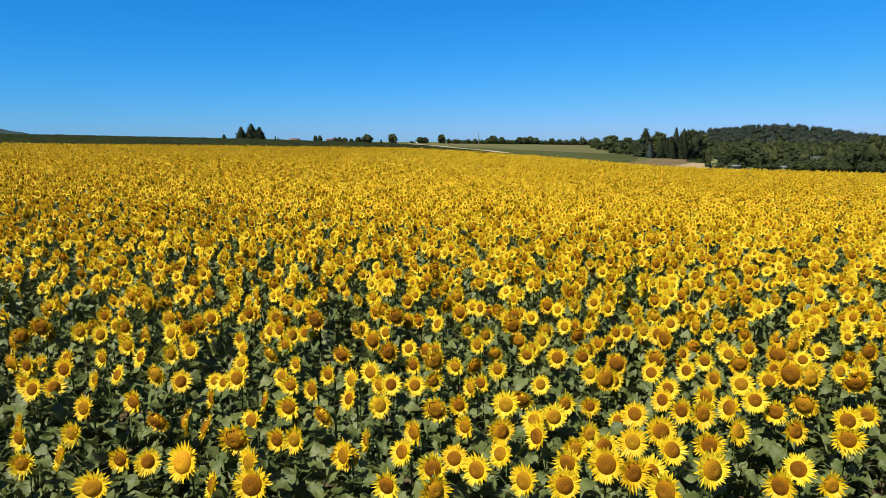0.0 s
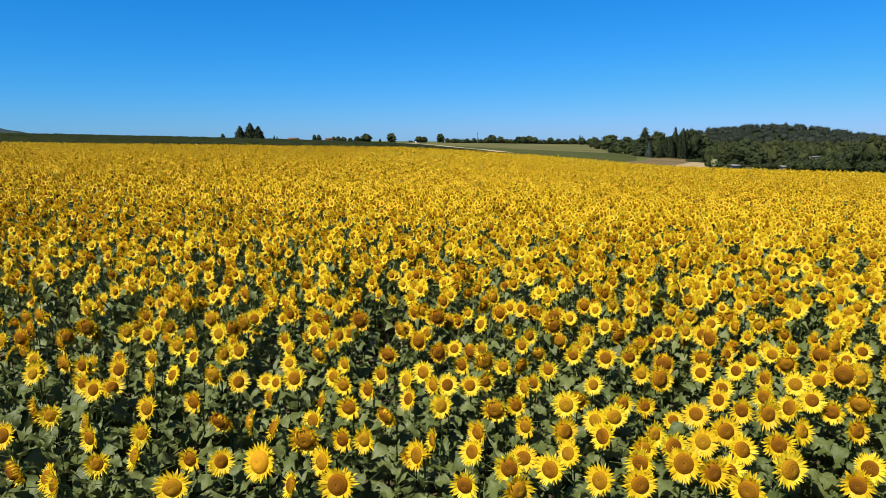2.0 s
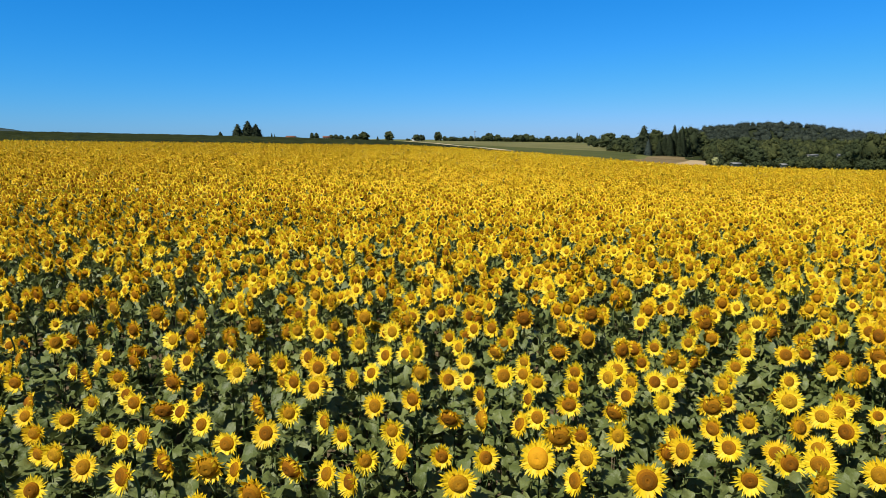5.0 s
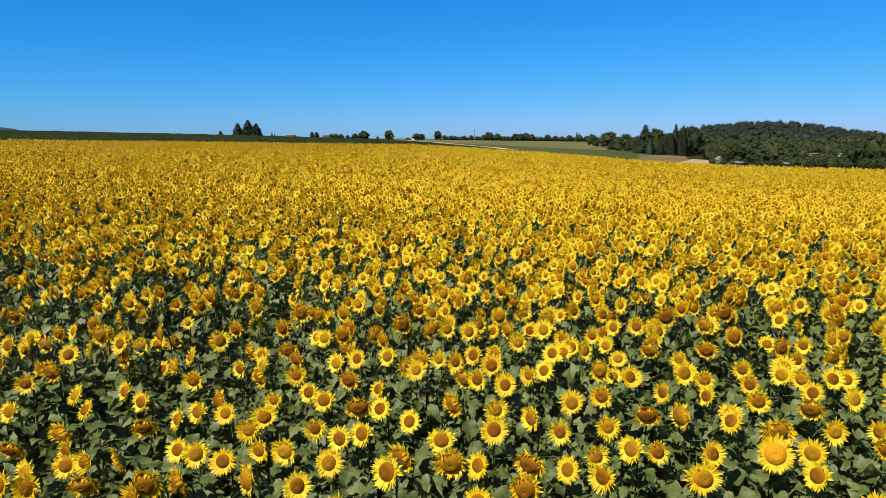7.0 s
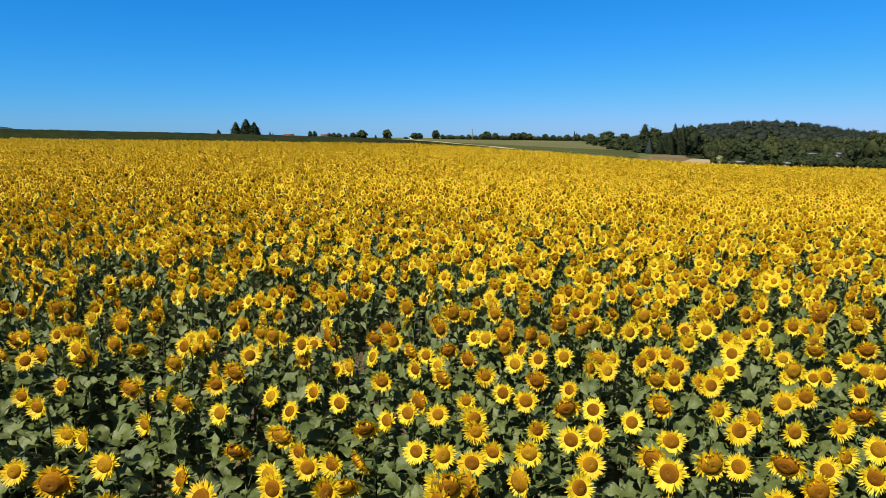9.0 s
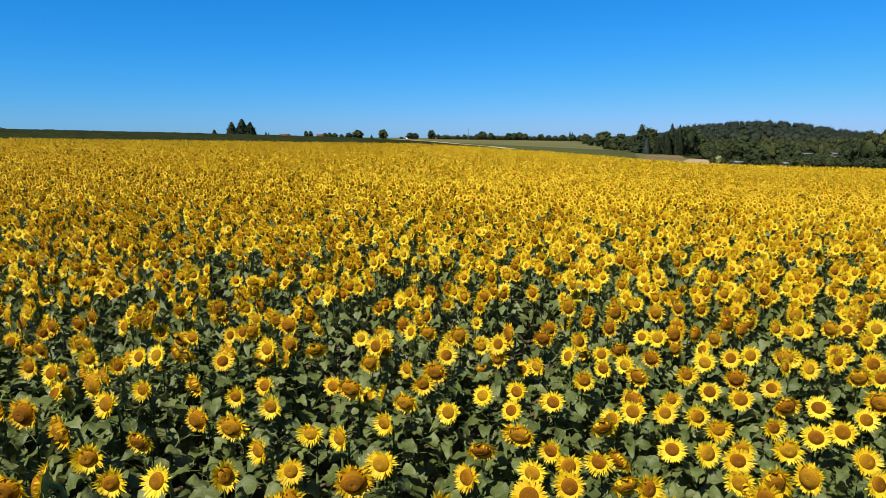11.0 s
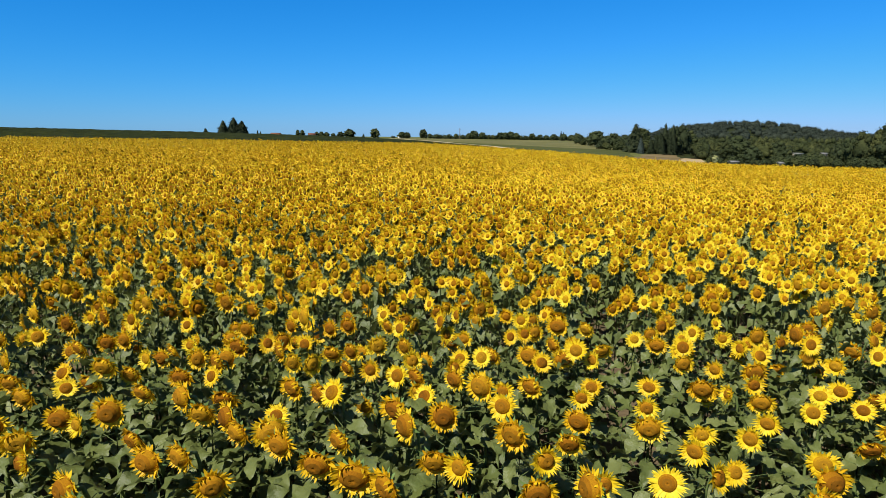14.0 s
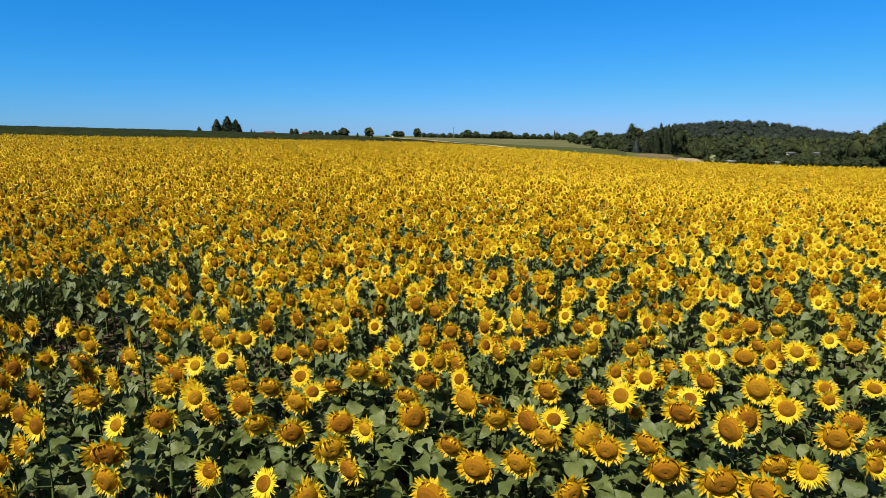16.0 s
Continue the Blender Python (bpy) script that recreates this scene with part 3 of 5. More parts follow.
def spruce_crown(seed, tiers, cards):
    """A conifer's crown: drooping whorls of boughs that shorten to the tip."""
    rng = random.Random(seed)
    bag = Bag()
    bag.tube([(0, 0, 0.02), (0, 0, 0.3), (0, 0, 0.62), (0, 0, 0.97)], [0.38, 0.31, 0.19, 0.01], 9)
    for t in range(tiers):
        h = t / tiers
        reach = 0.54 * (1 - h) ** 0.60 * rng.uniform(0.85, 1.12) + 0.03
        for k in range(max(5, int(cards * (1 - h * 0.6)))):
            a = rng.uniform(0, 6.28)
            ln, z = reach * rng.uniform(0.7, 1.1), 0.04 + 0.94 * h + rng.uniform(-0.02, 0.02)
            c, s = math.cos(a), math.sin(a)
            w = 0.11 * (1.15 - h) * rng.uniform(0.7, 1.3)
            dz = ln * rng.uniform(0.10, 0.34)
            bag.put([(c * ln * 0.15, s * ln * 0.15, z + 0.02), (c * ln * 0.6 - s * w, s * ln * 0.6 + c * w, z - dz * 0.6),
                     (c * ln, s * ln, z - dz), (c * ln * 0.6 + s * w, s * ln * 0.6 - c * w, z - dz * 0.45)], [(0, 1, 2), (0, 2, 3)])
    return bag


def trunk_bag(seed, crown_from):
    """A tapered trunk with limbs, for a tree one unit high and wide."""
    rng = random.Random(seed)
    bag = Bag().tube([(0, 0, -0.03), (0.01, 0, crown_from), (0, 0.01, crown_from + 0.3), (0.01, 0, 0.82)], [0.030, 0.022, 0.014, 0.004], 7)
    for i in range(6):
        a, z = i * 2.2 + rng.uniform(-0.4, 0.4), crown_from + 0.07 * i
        ln = rng.uniform(0.18, 0.30)
        bag.tube([(0, 0, z), (math.cos(a) * ln * 0.5, math.sin(a) * ln * 0.5, z + 0.09), (math.cos(a) * ln, math.sin(a) * ln, z + 0.20)], [0.011, 0.007, 0.002], 4)
    return bag


def tree_kind(name, label, category, group, crown, leaf, seed, foot, round_foot):
    """One tree of unit size, as trunk and crown."""
    root = new(name)
    part("trunk", trunk_bag(seed, foot).mesh("trunk", [BARK]), root)
    c = crown.turned(Matrix.Translation((0, 0, round_foot)) @ Matrix.Diagonal((1, 1, 1 - round_foot, 1)))
    part("crown", c.mesh("crown", [leaf]), root)
    return tagged(root, label, category, group)


ROUND = [tree_kind("broadleaf_tree", lab, "tree", "trees round the fields", round_crown(500 + i, n, k, s), leaf, 60 + i, 0.16, 0.02)
         for i, (n, k, s, leaf, lab) in enumerate((
             (27, 38, 0.026, BROADLEAF, "full dark green broadleaved tree at the field's edge"),
             (31, 35, 0.025, BROADLEAF, "tall dark green broadleaved tree with an uneven crown"),
             (25, 39, 0.027, OLIVE_LEAF, "olive green broadleaved tree in late summer leaf"),
             (32, 33, 0.024, OLIVE_LEAF, "dense olive green tree in the hedgerow"),
             (29, 36, 0.026, BROADLEAF, "broad shady deciduous tree beside the fields")))]
SPRUCE = [tree_kind("conifer_tree", lab, "conifer", "conifers", spruce_crown(540 + i, 26, 22), leaf, 80 + i, 0.03, 0.0)
          for i, (leaf, lab) in enumerate(((NEEDLE, "dark green pointed conifer"), (NEEDLE, "tall dark conifer with drooping boughs"), (BLUE_NEEDLE, "blue-grey spruce beside the stubble field")))]
standing = set()
tree_turn = random.Random(77)


def stand(proto, x, y, top, width):
    """Stands a tree on the ground so that its top reaches the height top."""
    z = ground_z(x, y)
    m = Matrix.Translation((x, y, z - 0.2)) @ Matrix.Rotation(tree_turn.uniform(0, 6.28), 4, "Z") @ Matrix.Diagonal((width, width, max(2.0, top - z + 0.2), 1))
    if proto in standing:
        return copy_thing(proto, m @ unscaled(proto))
    standing.add(proto)
    proto.matrix_basis = m
    return proto


def round_tree(x, y, top, width):
    return stand(ROUND[tree_turn.randrange(5)], x, y, top, width * 1.12)


def spruce_tree(x, y, top, width):
    return stand(SPRUCE[tree_turn.randrange(2)], x, y, top, width * 1.35)


PALE = tree_kind("pale_shrub", "pale yellow-green variegated shrub at the sandy corner", "shrub", "", round_crown(590, 14, 30, 0.034), PALE_LEAF, 95, 0.05, -0.04)


def pale_tree(x, y, top, width):
    return stand(PALE, x, y, top, width * 1.2)


def blue_tree(x, y, top, width):
    return stand(SPRUCE[2], x, y, top, width * 1.1)


spruce_tree(-177.2, 565, 17.4, 10.5)
spruce_tree(-168.6, 567, 20.3, 13.0)
spruce_tree(-160.2, 562, 17.3, 11.0)
spruce_tree(-156.4, 600, 9.5, 2.2)
spruce_tree(-153.8, 600, 8.5, 1.7)
spruce_tree(-67.3, 700, 6.8, 3.2)
spruce_tree(180.9, 840, 12.3, 3.9)
spruce_tree(181.7, 830, 10.8, 3.8)
spruce_tree(111.1, 352, 11.7, 10.7)
spruce_tree(117.5, 345, 3.4, 4.4)
spruce_tree(122.2, 350, 5.9, 5.2)
spruce_tree(123.6, 345, 4.3, 4.4)
spruce_tree(127.9, 352, 12.2, 6.0)
spruce_tree(124.6, 350, 7.0, 7.5)
spruce_tree(135.9, 356, 10.9, 8.0)
round_tree(132.8, 353, 10.2, 8.5)
round_tree(139.4, 357, 11.3, 10.5)
spruce_tree(131.5, 350, 11.6, 5.2)
spruce_tree(129.9, 350, 7.7, 5.2)
round_tree(-190.6, 560, 10.6, 3.6)
round_tree(-126.8, 640, 10.4, 5.3)
round_tree(-122.3, 640, 10.4, 5.3)
round_tree(-117.3, 698, 8.8, 6.1)
round_tree(-112.8, 702, 9.2, 6.1)
round_tree(-107.1, 700, 8.6, 7.1)
round_tree(-99.8, 700, 7.4, 5.8)
round_tree(-91.8, 700, 9.2, 9.0)
round_tree(-81.4, 690, 12.1, 12.7)
round_tree(-54.7, 705, 12.9, 13.0)
round_tree(-27.5, 761, 9.8, 9.4)
round_tree(-20.5, 760, 9.3, 9.4)
round_tree(-39.7, 802, 4.8, 3.5)
round_tree(-37.2, 797, 4.4, 3.5)
round_tree(-1.2, 780, 13.1, 12.2)
round_tree(7.3, 800, 7.8, 6.6)
round_tree(15.0, 800, 7.1, 6.6)
round_tree(20.5, 820, 6.5, 6.8)
round_tree(33.2, 830, 7.2, 6.9)
round_tree(41.3, 830, 7.9, 7.6)
round_tree(51.4, 840, 6.5, 7.0)
round_tree(60.3, 850, 8.8, 9.4)
round_tree(67.0, 850, 12.4, 14.1)
round_tree(77.5, 850, 10.2, 12.5)
round_tree(87.0, 849, 6.7, 6.9)
round_tree(92.1, 851, 6.6, 6.9)
round_tree(101.5, 850, 10.2, 10.9)
round_tree(107.6, 847, 10.1, 11.6)
round_tree(116.2, 852, 11.3, 11.6)
round_tree(122.5, 850, 9.5, 10.9)
round_tree(131.4, 852, 4.4, 6.3)
round_tree(136.1, 853, 5.7, 6.3)
round_tree(145.0, 850, 8.7, 11.7)
round_tree(154.8, 850, 7.2, 9.4)
round_tree(163.0, 850, 6.5, 9.4)
round_tree(171.4, 840, 7.9, 11.6)
round_tree(176.3, 802, 8.0, 9.9)
round_tree(183.7, 797, 7.0, 9.9)
round_tree(166.8, 700, 8.5, 11.6)
round_tree(133.7, 560, 6.1, 10.3)
round_tree(127.3, 523, 2.8, 5.8)
round_tree(131.6, 518, 3.2, 5.8)
round_tree(130.3, 500, 9.3, 15.6)
round_tree(126.2, 460, 5.3, 9.3)
round_tree(135.6, 470, 7.4, 12.1)
round_tree(113.2, 429, 0.4, 5.3)
round_tree(117.2, 429, 0.7, 5.3)
round_tree(114.7, 413, 0.2, 5.1)
round_tree(118.5, 409, -0.2, 5.1)
round_tree(122.3, 410, 1.9, 8.3)
round_tree(115.9, 383, -0.9, 4.3)
round_tree(119.1, 383, -1.4, 4.3)
round_tree(181.9, 540, 12.5, 16.9)
round_tree(132.1, 430, 5.6, 9.5)
round_tree(161.7, 415, 9.8, 8.4)
round_tree(165.4, 408, 8.7, 16.5)
round_tree(153.9, 400, 4.1, 9.6)
round_tree(171.9, 402, 3.3, 12.6)
round_tree(124.6, 280, 1.8, 7.7)
round_tree(135.4, 285, 5.5, 13.6)
round_tree(122.3, 270, 2.6, 7.9)
round_tree(141.1, 275, 4.5, 10.1)
round_tree(125.7, 255, 0.9, 8.4)
round_tree(161.8, 300, 2.4, 9.9)
round_tree(135.9, 252, -2.9, 5.3)
round_tree(139.9, 252, -2.8, 5.3)
round_tree(149.0, 261, -2.5, 4.9)
round_tree(152.6, 263, -2.7, 4.9)
round_tree(145.4, 248, -2.6, 5.2)
round_tree(149.3, 246, -2.2, 5.2)
round_tree(149.3, 239, -2.4, 4.5)
round_tree(152.6, 243, -2.7, 4.5)
round_tree(163.1, 255, 2.6, 7.0)
round_tree(163.3, 250, 4.8, 9.2)
round_tree(165.2, 245, 6.8, 11.3)
round_tree(170.1, 242, 7.8, 12.5)
round_tree(173.9, 240, 11.9, 16.0)
round_tree(183.3, 240, 10.6, 13.2)
round_tree(126.3, 239, -2.8, 4.4)
round_tree(129.6, 237, -3.1, 4.4)
round_tree(120.7, 236, -3.7, 2.7)
round_tree(122.7, 238, -4.0, 2.7)
round_tree(124.8, 235, -4.0, 2.7)
round_tree(132.7, 236, -3.3, 4.4)
round_tree(136.0, 237, -3.1, 4.4)
round_tree(138.2, 234, -3.8, 3.8)
round_tree(141.0, 237, -3.4, 3.8)
round_tree(142.9, 235, -3.7, 3.8)
round_tree(145.7, 231, -3.6, 3.8)
round_tree(149.5, 236, -4.1, 4.1)
round_tree(152.5, 231, -3.5, 4.1)
round_tree(157.0, 237, -3.3, 4.4)
round_tree(160.3, 238, -3.4, 4.4)
round_tree(163.3, 237, -3.1, 4.7)
round_tree(166.8, 238, -3.8, 4.7)
round_tree(113.9, 232, -4.1, 2.1)
round_tree(115.4, 232, -4.2, 2.1)
round_tree(117.0, 235, -4.3, 2.1)
round_tree(107.9, 238, -3.8, 2.9)
round_tree(110.1, 237, -3.7, 2.9)
round_tree(88.6, 213, -2.3, 2.2)
round_tree(92.0, 212, -2.7, 1.8)
round_tree(104.8, 229, -2.4, 3.4)
round_tree(106.2, 226, -3.1, 2.5)
round_tree(103.6, 237, -3.8, 2.1)
round_tree(105.1, 234, -3.9, 2.1)
round_tree(120.3, 362, 3.1, 7.3)
round_tree(128.8, 374, 2.1, 6.9)
round_tree(136.0, 358, 0.3, 5.3)
round_tree(157.6, 398, 0.6, 8.1)
round_tree(107.9, 250, -1.2, 5.1)
blue_tree(109.3, 338, 4.0, 4.7)
pale_tree(91.1, 214, -1.9, 3.6)


# ---- the wooded hill and the woods in front of it
def far_crown(seed):
    """A rounded crown seen from far away: one uneven body with a few bulges and sprays."""
    rng = random.Random(seed)
    bag = Bag()
    blob(rng, bag, (0, 0, 0.46), (0.28, 0.28, 0.33), 0.16, 1)
    for i in range(7):
        a, h = i * 2.4 + rng.uniform(-0.5, 0.5), 0.24 + 0.10 * i
        k = rng.uniform(0.16, 0.28) * (1.0 if i < 5 else 0.5)
        clump_cards(rng, bag, (math.cos(a) * k, math.sin(a) * k, h), (0.17, 0.17, 0.16), 30, 0.038, 0.34, 0.98)
    return bag


def wood(name, label, places, leaf, seed):
    """Many far crowns that nobody could count, as one object."""
    rng = np.random.default_rng(seed)
    bags = [far_crown(900 + seed * 7 + k) for k in range(8)]
    vs, fs, ts, base = [], [], [], 0
    for i, (x, y, h, w) in enumerate(places):
        v, f, _ = bags[i % 8].arrays()
        a = rng.uniform(0, 6.28)
        c, s = math.cos(a) * w, math.sin(a) * w
        vs.append(np.stack([v[:, 0] * c - v[:, 1] * s + x, v[:, 0] * s + v[:, 1] * c + y, v[:, 2] * h + ground_z(x, y) - 0.3 - 0.10 * h], -1))
        fs.append(f + base)
        ts.append(np.full(len(v), rng.random()))
        base += len(v)
    me = mesh_from(name, np.concatenate(vs), np.concatenate(fs), [leaf], None, np.concatenate(ts))
    return tagged(new(name, me), label, "woodland", kind="stuff")


wood_rng = random.Random(31)
fv, fu = np.meshgrid(np.geomspace(300, 1750, 70), np.linspace(0.40, 0.86, 50))
# dark sheet over the bright grass between the trees; their shade is in its colour
SHADED_FLOOR = patchy("woodland_floor", 0.02, 0.3, (0.022, 0.028, 0.009), (0.030, 0.036, 0.012), (0.016, 0.020, 0.007), bump=0.3)
tagged(sheet("woodland_floor", CX + (fu - 0.07 * smooth(700, 1200, fv)) * fv, fv, SHADED_FLOOR, 0.4, 0.3), "shaded undergrowth below the woods", "undergrowth", kind="structure")
hill, slope_wood = [], []
for _ in range(620):
    d, u = wood_rng.uniform(900, 1620), wood_rng.uniform(0.27, 0.80)
    hill.append((CX + u * d, d, wood_rng.uniform(11, 18) * (0.5 if u < 0.385 else 1.0), wood_rng.uniform(16, 28)))
for _ in range(420):
    d, u = wood_rng.uniform(300, 900), wood_rng.uniform(0.40, 0.82)
    if d < 445 and (abs(u - 0.598) < 0.018 or abs(u - 0.643) < 0.016):
        continue                                 # the gardens of the two houses
    slope_wood.append((CX + u * d, d, wood_rng.uniform(5, 14), wood_rng.uniform(7, 16)))
wood("hill_woodland", "dark green woodland over the hill behind the trees", hill, HAZED_HILL_LEAF, 1)
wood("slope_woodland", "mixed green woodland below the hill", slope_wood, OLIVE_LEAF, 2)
back = []
for i in range(150):
    d = wood_rng.uniform(860, 940)
    u = 0.02 + 0.34 * (i + wood_rng.random()) / 150
    back.append((CX + u * d, d, wood_rng.uniform(5, 9), wood_rng.uniform(8, 13)))
wood("hedge_woodland", "low belt of trees and hedge along the meadow", back, BROADLEAF, 3)


def far_ridge():
    """A wooded ridge on the horizon."""
    xs, rows = np.linspace(-2750, -1500, 60), 6
    top = 98 * smooth(-1650, -2350, xs) ** 0.8 + 2.0 * np.sin(xs * 0.05) * smooth(-1700, -2100, xs)
    v = np.stack([np.repeat(xs, rows), 3000 + np.tile(np.linspace(-140, 160, rows), 60), (top[:, None] * np.sin(np.linspace(0, math.pi, rows))[None] - 4).ravel()], -1)
    i = np.arange(60 * rows).reshape(60, rows)
    q = np.stack([i[:-1, :-1], i[1:, :-1], i[1:, 1:], i[:-1, 1:]], -1).reshape(-1, 4)
    ob = new("distant_ridge", mesh_from("distant_ridge", v, q, [HAZED_RIDGE]))
    return tagged(ob, "low wooded ridge on the horizon", "hill", kind="structure")


# wood greens shifted to blue: far haze is painted into the ridge's colour
HAZED_RIDGE = patchy("hazed_ridge_wood", 0.01, 0.06, (0.030, 0.048, 0.050), (0.042, 0.062, 0.064), (0.024, 0.040, 0.042), bump=1.0)
far_ridge()


# ---------------------------------------------------------------- farm buildings and the pole
def box_bag(w, d, h, z=0.0):
    x, y = w / 2, d / 2
    return Bag().put([(-x, -y, z), (x, -y, z), (x, y, z), (-x, y, z), (-x, -y, z + h), (x, -y, z + h), (x, y, z + h), (-x, y, z + h)],
                     [(3, 2, 1, 0), (4, 5, 6, 7), (0, 1, 5, 4), (1, 2, 6, 5), (2, 3, 7, 6), (3, 0, 4, 7)])


def house(x, y, w, d, eaves, ridge, wall, roof, label, turn=0.0, windows=3):
    """A small gabled building: walls, two roof slopes with overhang, windows and a door."""
    root = new("house")
    root.matrix_basis = Matrix.Translation((x, y, ground_z(x, y))) @ Matrix.Rotation(radians(turn), 4, "Z")
    b = box_bag(w, d, eaves + 0.3, -0.3)
    b.put([(-w / 2, -d / 2, eaves), (-w / 2, d / 2, eaves), (-w / 2, 0, ridge)], [(0, 2, 1)])
    b.put([(w / 2, -d / 2, eaves), (w / 2, d / 2, eaves), (w / 2, 0, ridge)], [(0, 1, 2)])
    part("wall", b.mesh("wall", [wall]), root)
    for side in (-1, 1):
        o, e = w / 2 + 0.4, side * (d / 2 + 0.4)
        lo = eaves - 0.4 * (ridge - eaves) / (d / 2)
        r = Bag().put([(-o, e, lo), (o, e, lo), (o, 0, ridge), (-o, 0, ridge), (-o, e, lo + 0.22), (o, e, lo + 0.22), (o, 0, ridge + 0.22), (-o, 0, ridge + 0.22)],
                      [(3, 2, 1, 0), (4, 5, 6, 7), (0, 1, 5, 4), (1, 2, 6, 5), (2, 3, 7, 6), (3, 0, 4, 7)])
        part("roof", r.mesh("roof", [roof]), root)
    for i in range(windows):
        px_ = -w / 2 + w * (i + 0.7) / (windows + 0.4)
        part("window", box_bag(0.9, 0.08, 1.2, 1.0).turned(Matrix.Translation((px_, -d / 2 - 0.02, 0))).mesh("window", [GLASS_DARK]), root)
    return tagged(root, label, "house")


house(-159.0, 690, 10, 8, 1.4, 3.4, PALE_WALL, ROOF_RED, "long low building with a brown roof behind the crop", -4, 2)
house(-121.0, 690, 7.5, 7, 2.6, 3.8, PALE_WALL, ROOF_RED, "sandy farmhouse with a low red roof on the skyline", 8)
house(-27.5, 770, 7.5, 6, 2.3, 4.4, PLASTER, ROOF_RED, "small white gabled house with a red-brown roof", 62)
house(103.2, 225, 2.6, 2.0, 0.9, 1.2, PALE_BOARD, ROOF_GREY, "small pale board shed under the trees", 6, 0)
house(117.0, 219, 1.2, 1.4, 1.3, 1.6, PALE_BOARD, ROOF_GREY, "small pale board hut in the hedge", 0, 0)
house(247.0, 423, 6.0, 5, 2.6, 3.0, PALE_WALL, ROOF_GREY, "pale house half hidden in the woods", 6)
house(277.0, 440, 3.4, 5, 2.6, 3.2, PALE_WALL, ROOF_GREY, "pale house with a low roof among the trees", -12)


def utility_pole(x, y, top):
    z = ground_z(x, y)
    root = new("utility_pole")
    root.matrix_basis = Matrix.Translation((x, y, z))
    h = top - z
    part("pole", Bag().tube([(0, 0, -0.5), (0, 0, h * 0.5), (0, 0, h)], [0.36, 0.32, 0.26], 8).mesh("pole", [POLE_GREY]), root)
    part("crossarm", box_bag(2.6, 0.25, 0.3, h - 1.3).mesh("crossarm", [POLE_GREY]), root)
    return tagged(root, "grey wooden utility pole on the skyline", "utility pole")


utility_pole(46.0, 824, 14.5)

# ---------------------------------------------------------------- where the sunflowers stand
ROW_WAY = np.array([math.sin(radians(32)), math.cos(radians(32))])
ROW_SIDE = np.array([ROW_WAY[1], -ROW_WAY[0]])
ROW_GAP, PLANT_GAP = 0.60, 0.144


# places where plants failed, with the radius of each
CLEARINGS = ((-8.1, 9.7, 0.58), (-7.35, 7.3, 0.42), (-9.25, 5.6, 0.80), (-8.45, 4.75, 0.70), (-8.8, 7.5, 0.42), (-11.0, 10.4, 0.52), (-9.0, 6.4, 0.42), (-18.15, 8.5, 1.05),
             (-17.2, 10.0, 0.58), (-14.1, 6.0, 0.42), (-6.3, 9.2, 0.52), (-1.4, 8.3, 0.47), (-10.6, 5.2, 0.37), (-2.5, 4.9, 0.42), (-5.7, 5.7, 0.37))


def lattice(rng):
    """Plants on drilled rows, each a little out of line, with gaps."""
    lines = np.arange(-490, 490)
    steps = np.arange(-1190, 1950)
    a, b = np.meshgrid(lines * ROW_GAP, steps * PLANT_GAP, indexing="ij")
    a = a + 0.10 * np.sin(b * 0.05) + rng.normal(0, 0.135, a.shape)
    b = b + rng.normal(0, 0.13, b.shape)
    x = CX + a * ROW_SIDE[0] + b * ROW_WAY[0]
    y = a * ROW_SIDE[1] + b * ROW_WAY[1]
    x, y = x.ravel(), y.ravel()
    u, d = polar(x, y)
    end = eased(np.clip(u, -0.75, 0.75), FIELD_END) + rng.normal(0, 0.6, x.shape)
    keep = (y > -15) & (y < end) & (np.abs(x - CX) < 22 + 0.84 * np.clip(y, 0, None)) & (rng.random(x.shape) > 0.26 - 0.22 * smooth(7, 15, d) + 0.18 * (y < -3) + 0.60 * smooth(46, 82, d) + 0.21 * smooth(88, 130, d))
    row = a.ravel()
    for line in (-5.6, 5.3, 7.2):                # thinner rows where the sprayer has passed
        keep &= (np.abs(row - line) > 0.24) | (y < 13) | (rng.random(x.shape) < 0.62)
    for cx, cy, r in CLEARINGS:
        keep &= np.hypot(x - cx, (y - cy) * 0.8) > r
    return x[keep], y[keep]


field_rng = np.random.default_rng(3)
px, py = lattice(field_rng)


def facing(rng, n):
    turn = rng.normal(FACING, radians(24), n)
    odd = rng.random(n) < 0.05
    return np.where(odd, rng.normal(FACING, radians(50), n), turn)


def clumped(x, y):
    """Slow change of growth over the field, from -1 to 1."""
    return (np.sin(x * 0.31 + 1.3 * np.sin(y * 0.17)) + np.sin(y * 0.23 + x * 0.11 + 2.0)) * 0.5


# ---- the plants nearest to the flight line, each a thing of its own
LABELS = ("golden sunflower nodding over broad grey-green leaves", "golden sunflower with its face held upright above broad leaves",
          "bright yellow sunflower with a tilted-up face in the rows")
protos = []
for d in DESIGNS:
    t = tagged(d.thing(), LABELS[0] if d.nod < 0 else LABELS[1] if d.nod < 18 else LABELS[2], "sunflower", "sunflowers in the field")
    protos.append(t)
used = set()


def plant(k, x, y, turn, size, height):
    """Stands sunflower design k with its head at x, y and at that height over the ground."""
    d = DESIGNS[k]
    hx, hy = Matrix.Rotation(turn, 2) @ Vector((0, -(0.055 * d.bow + 0.03) * size))
    bx, by = x - hx, y - hy
    m = Matrix.Translation((bx, by, ground_z(bx, by) + 0.05)) @ Matrix.Rotation(turn, 4, "Z") @ Matrix.Diagonal((size, size, height / d.top, 1))
    if k in used:
        return copy_thing(protos[k], m @ unscaled(protos[k]))
    used.add(k)
    protos[k].matrix_basis = m
    return protos[k]


heroes = []


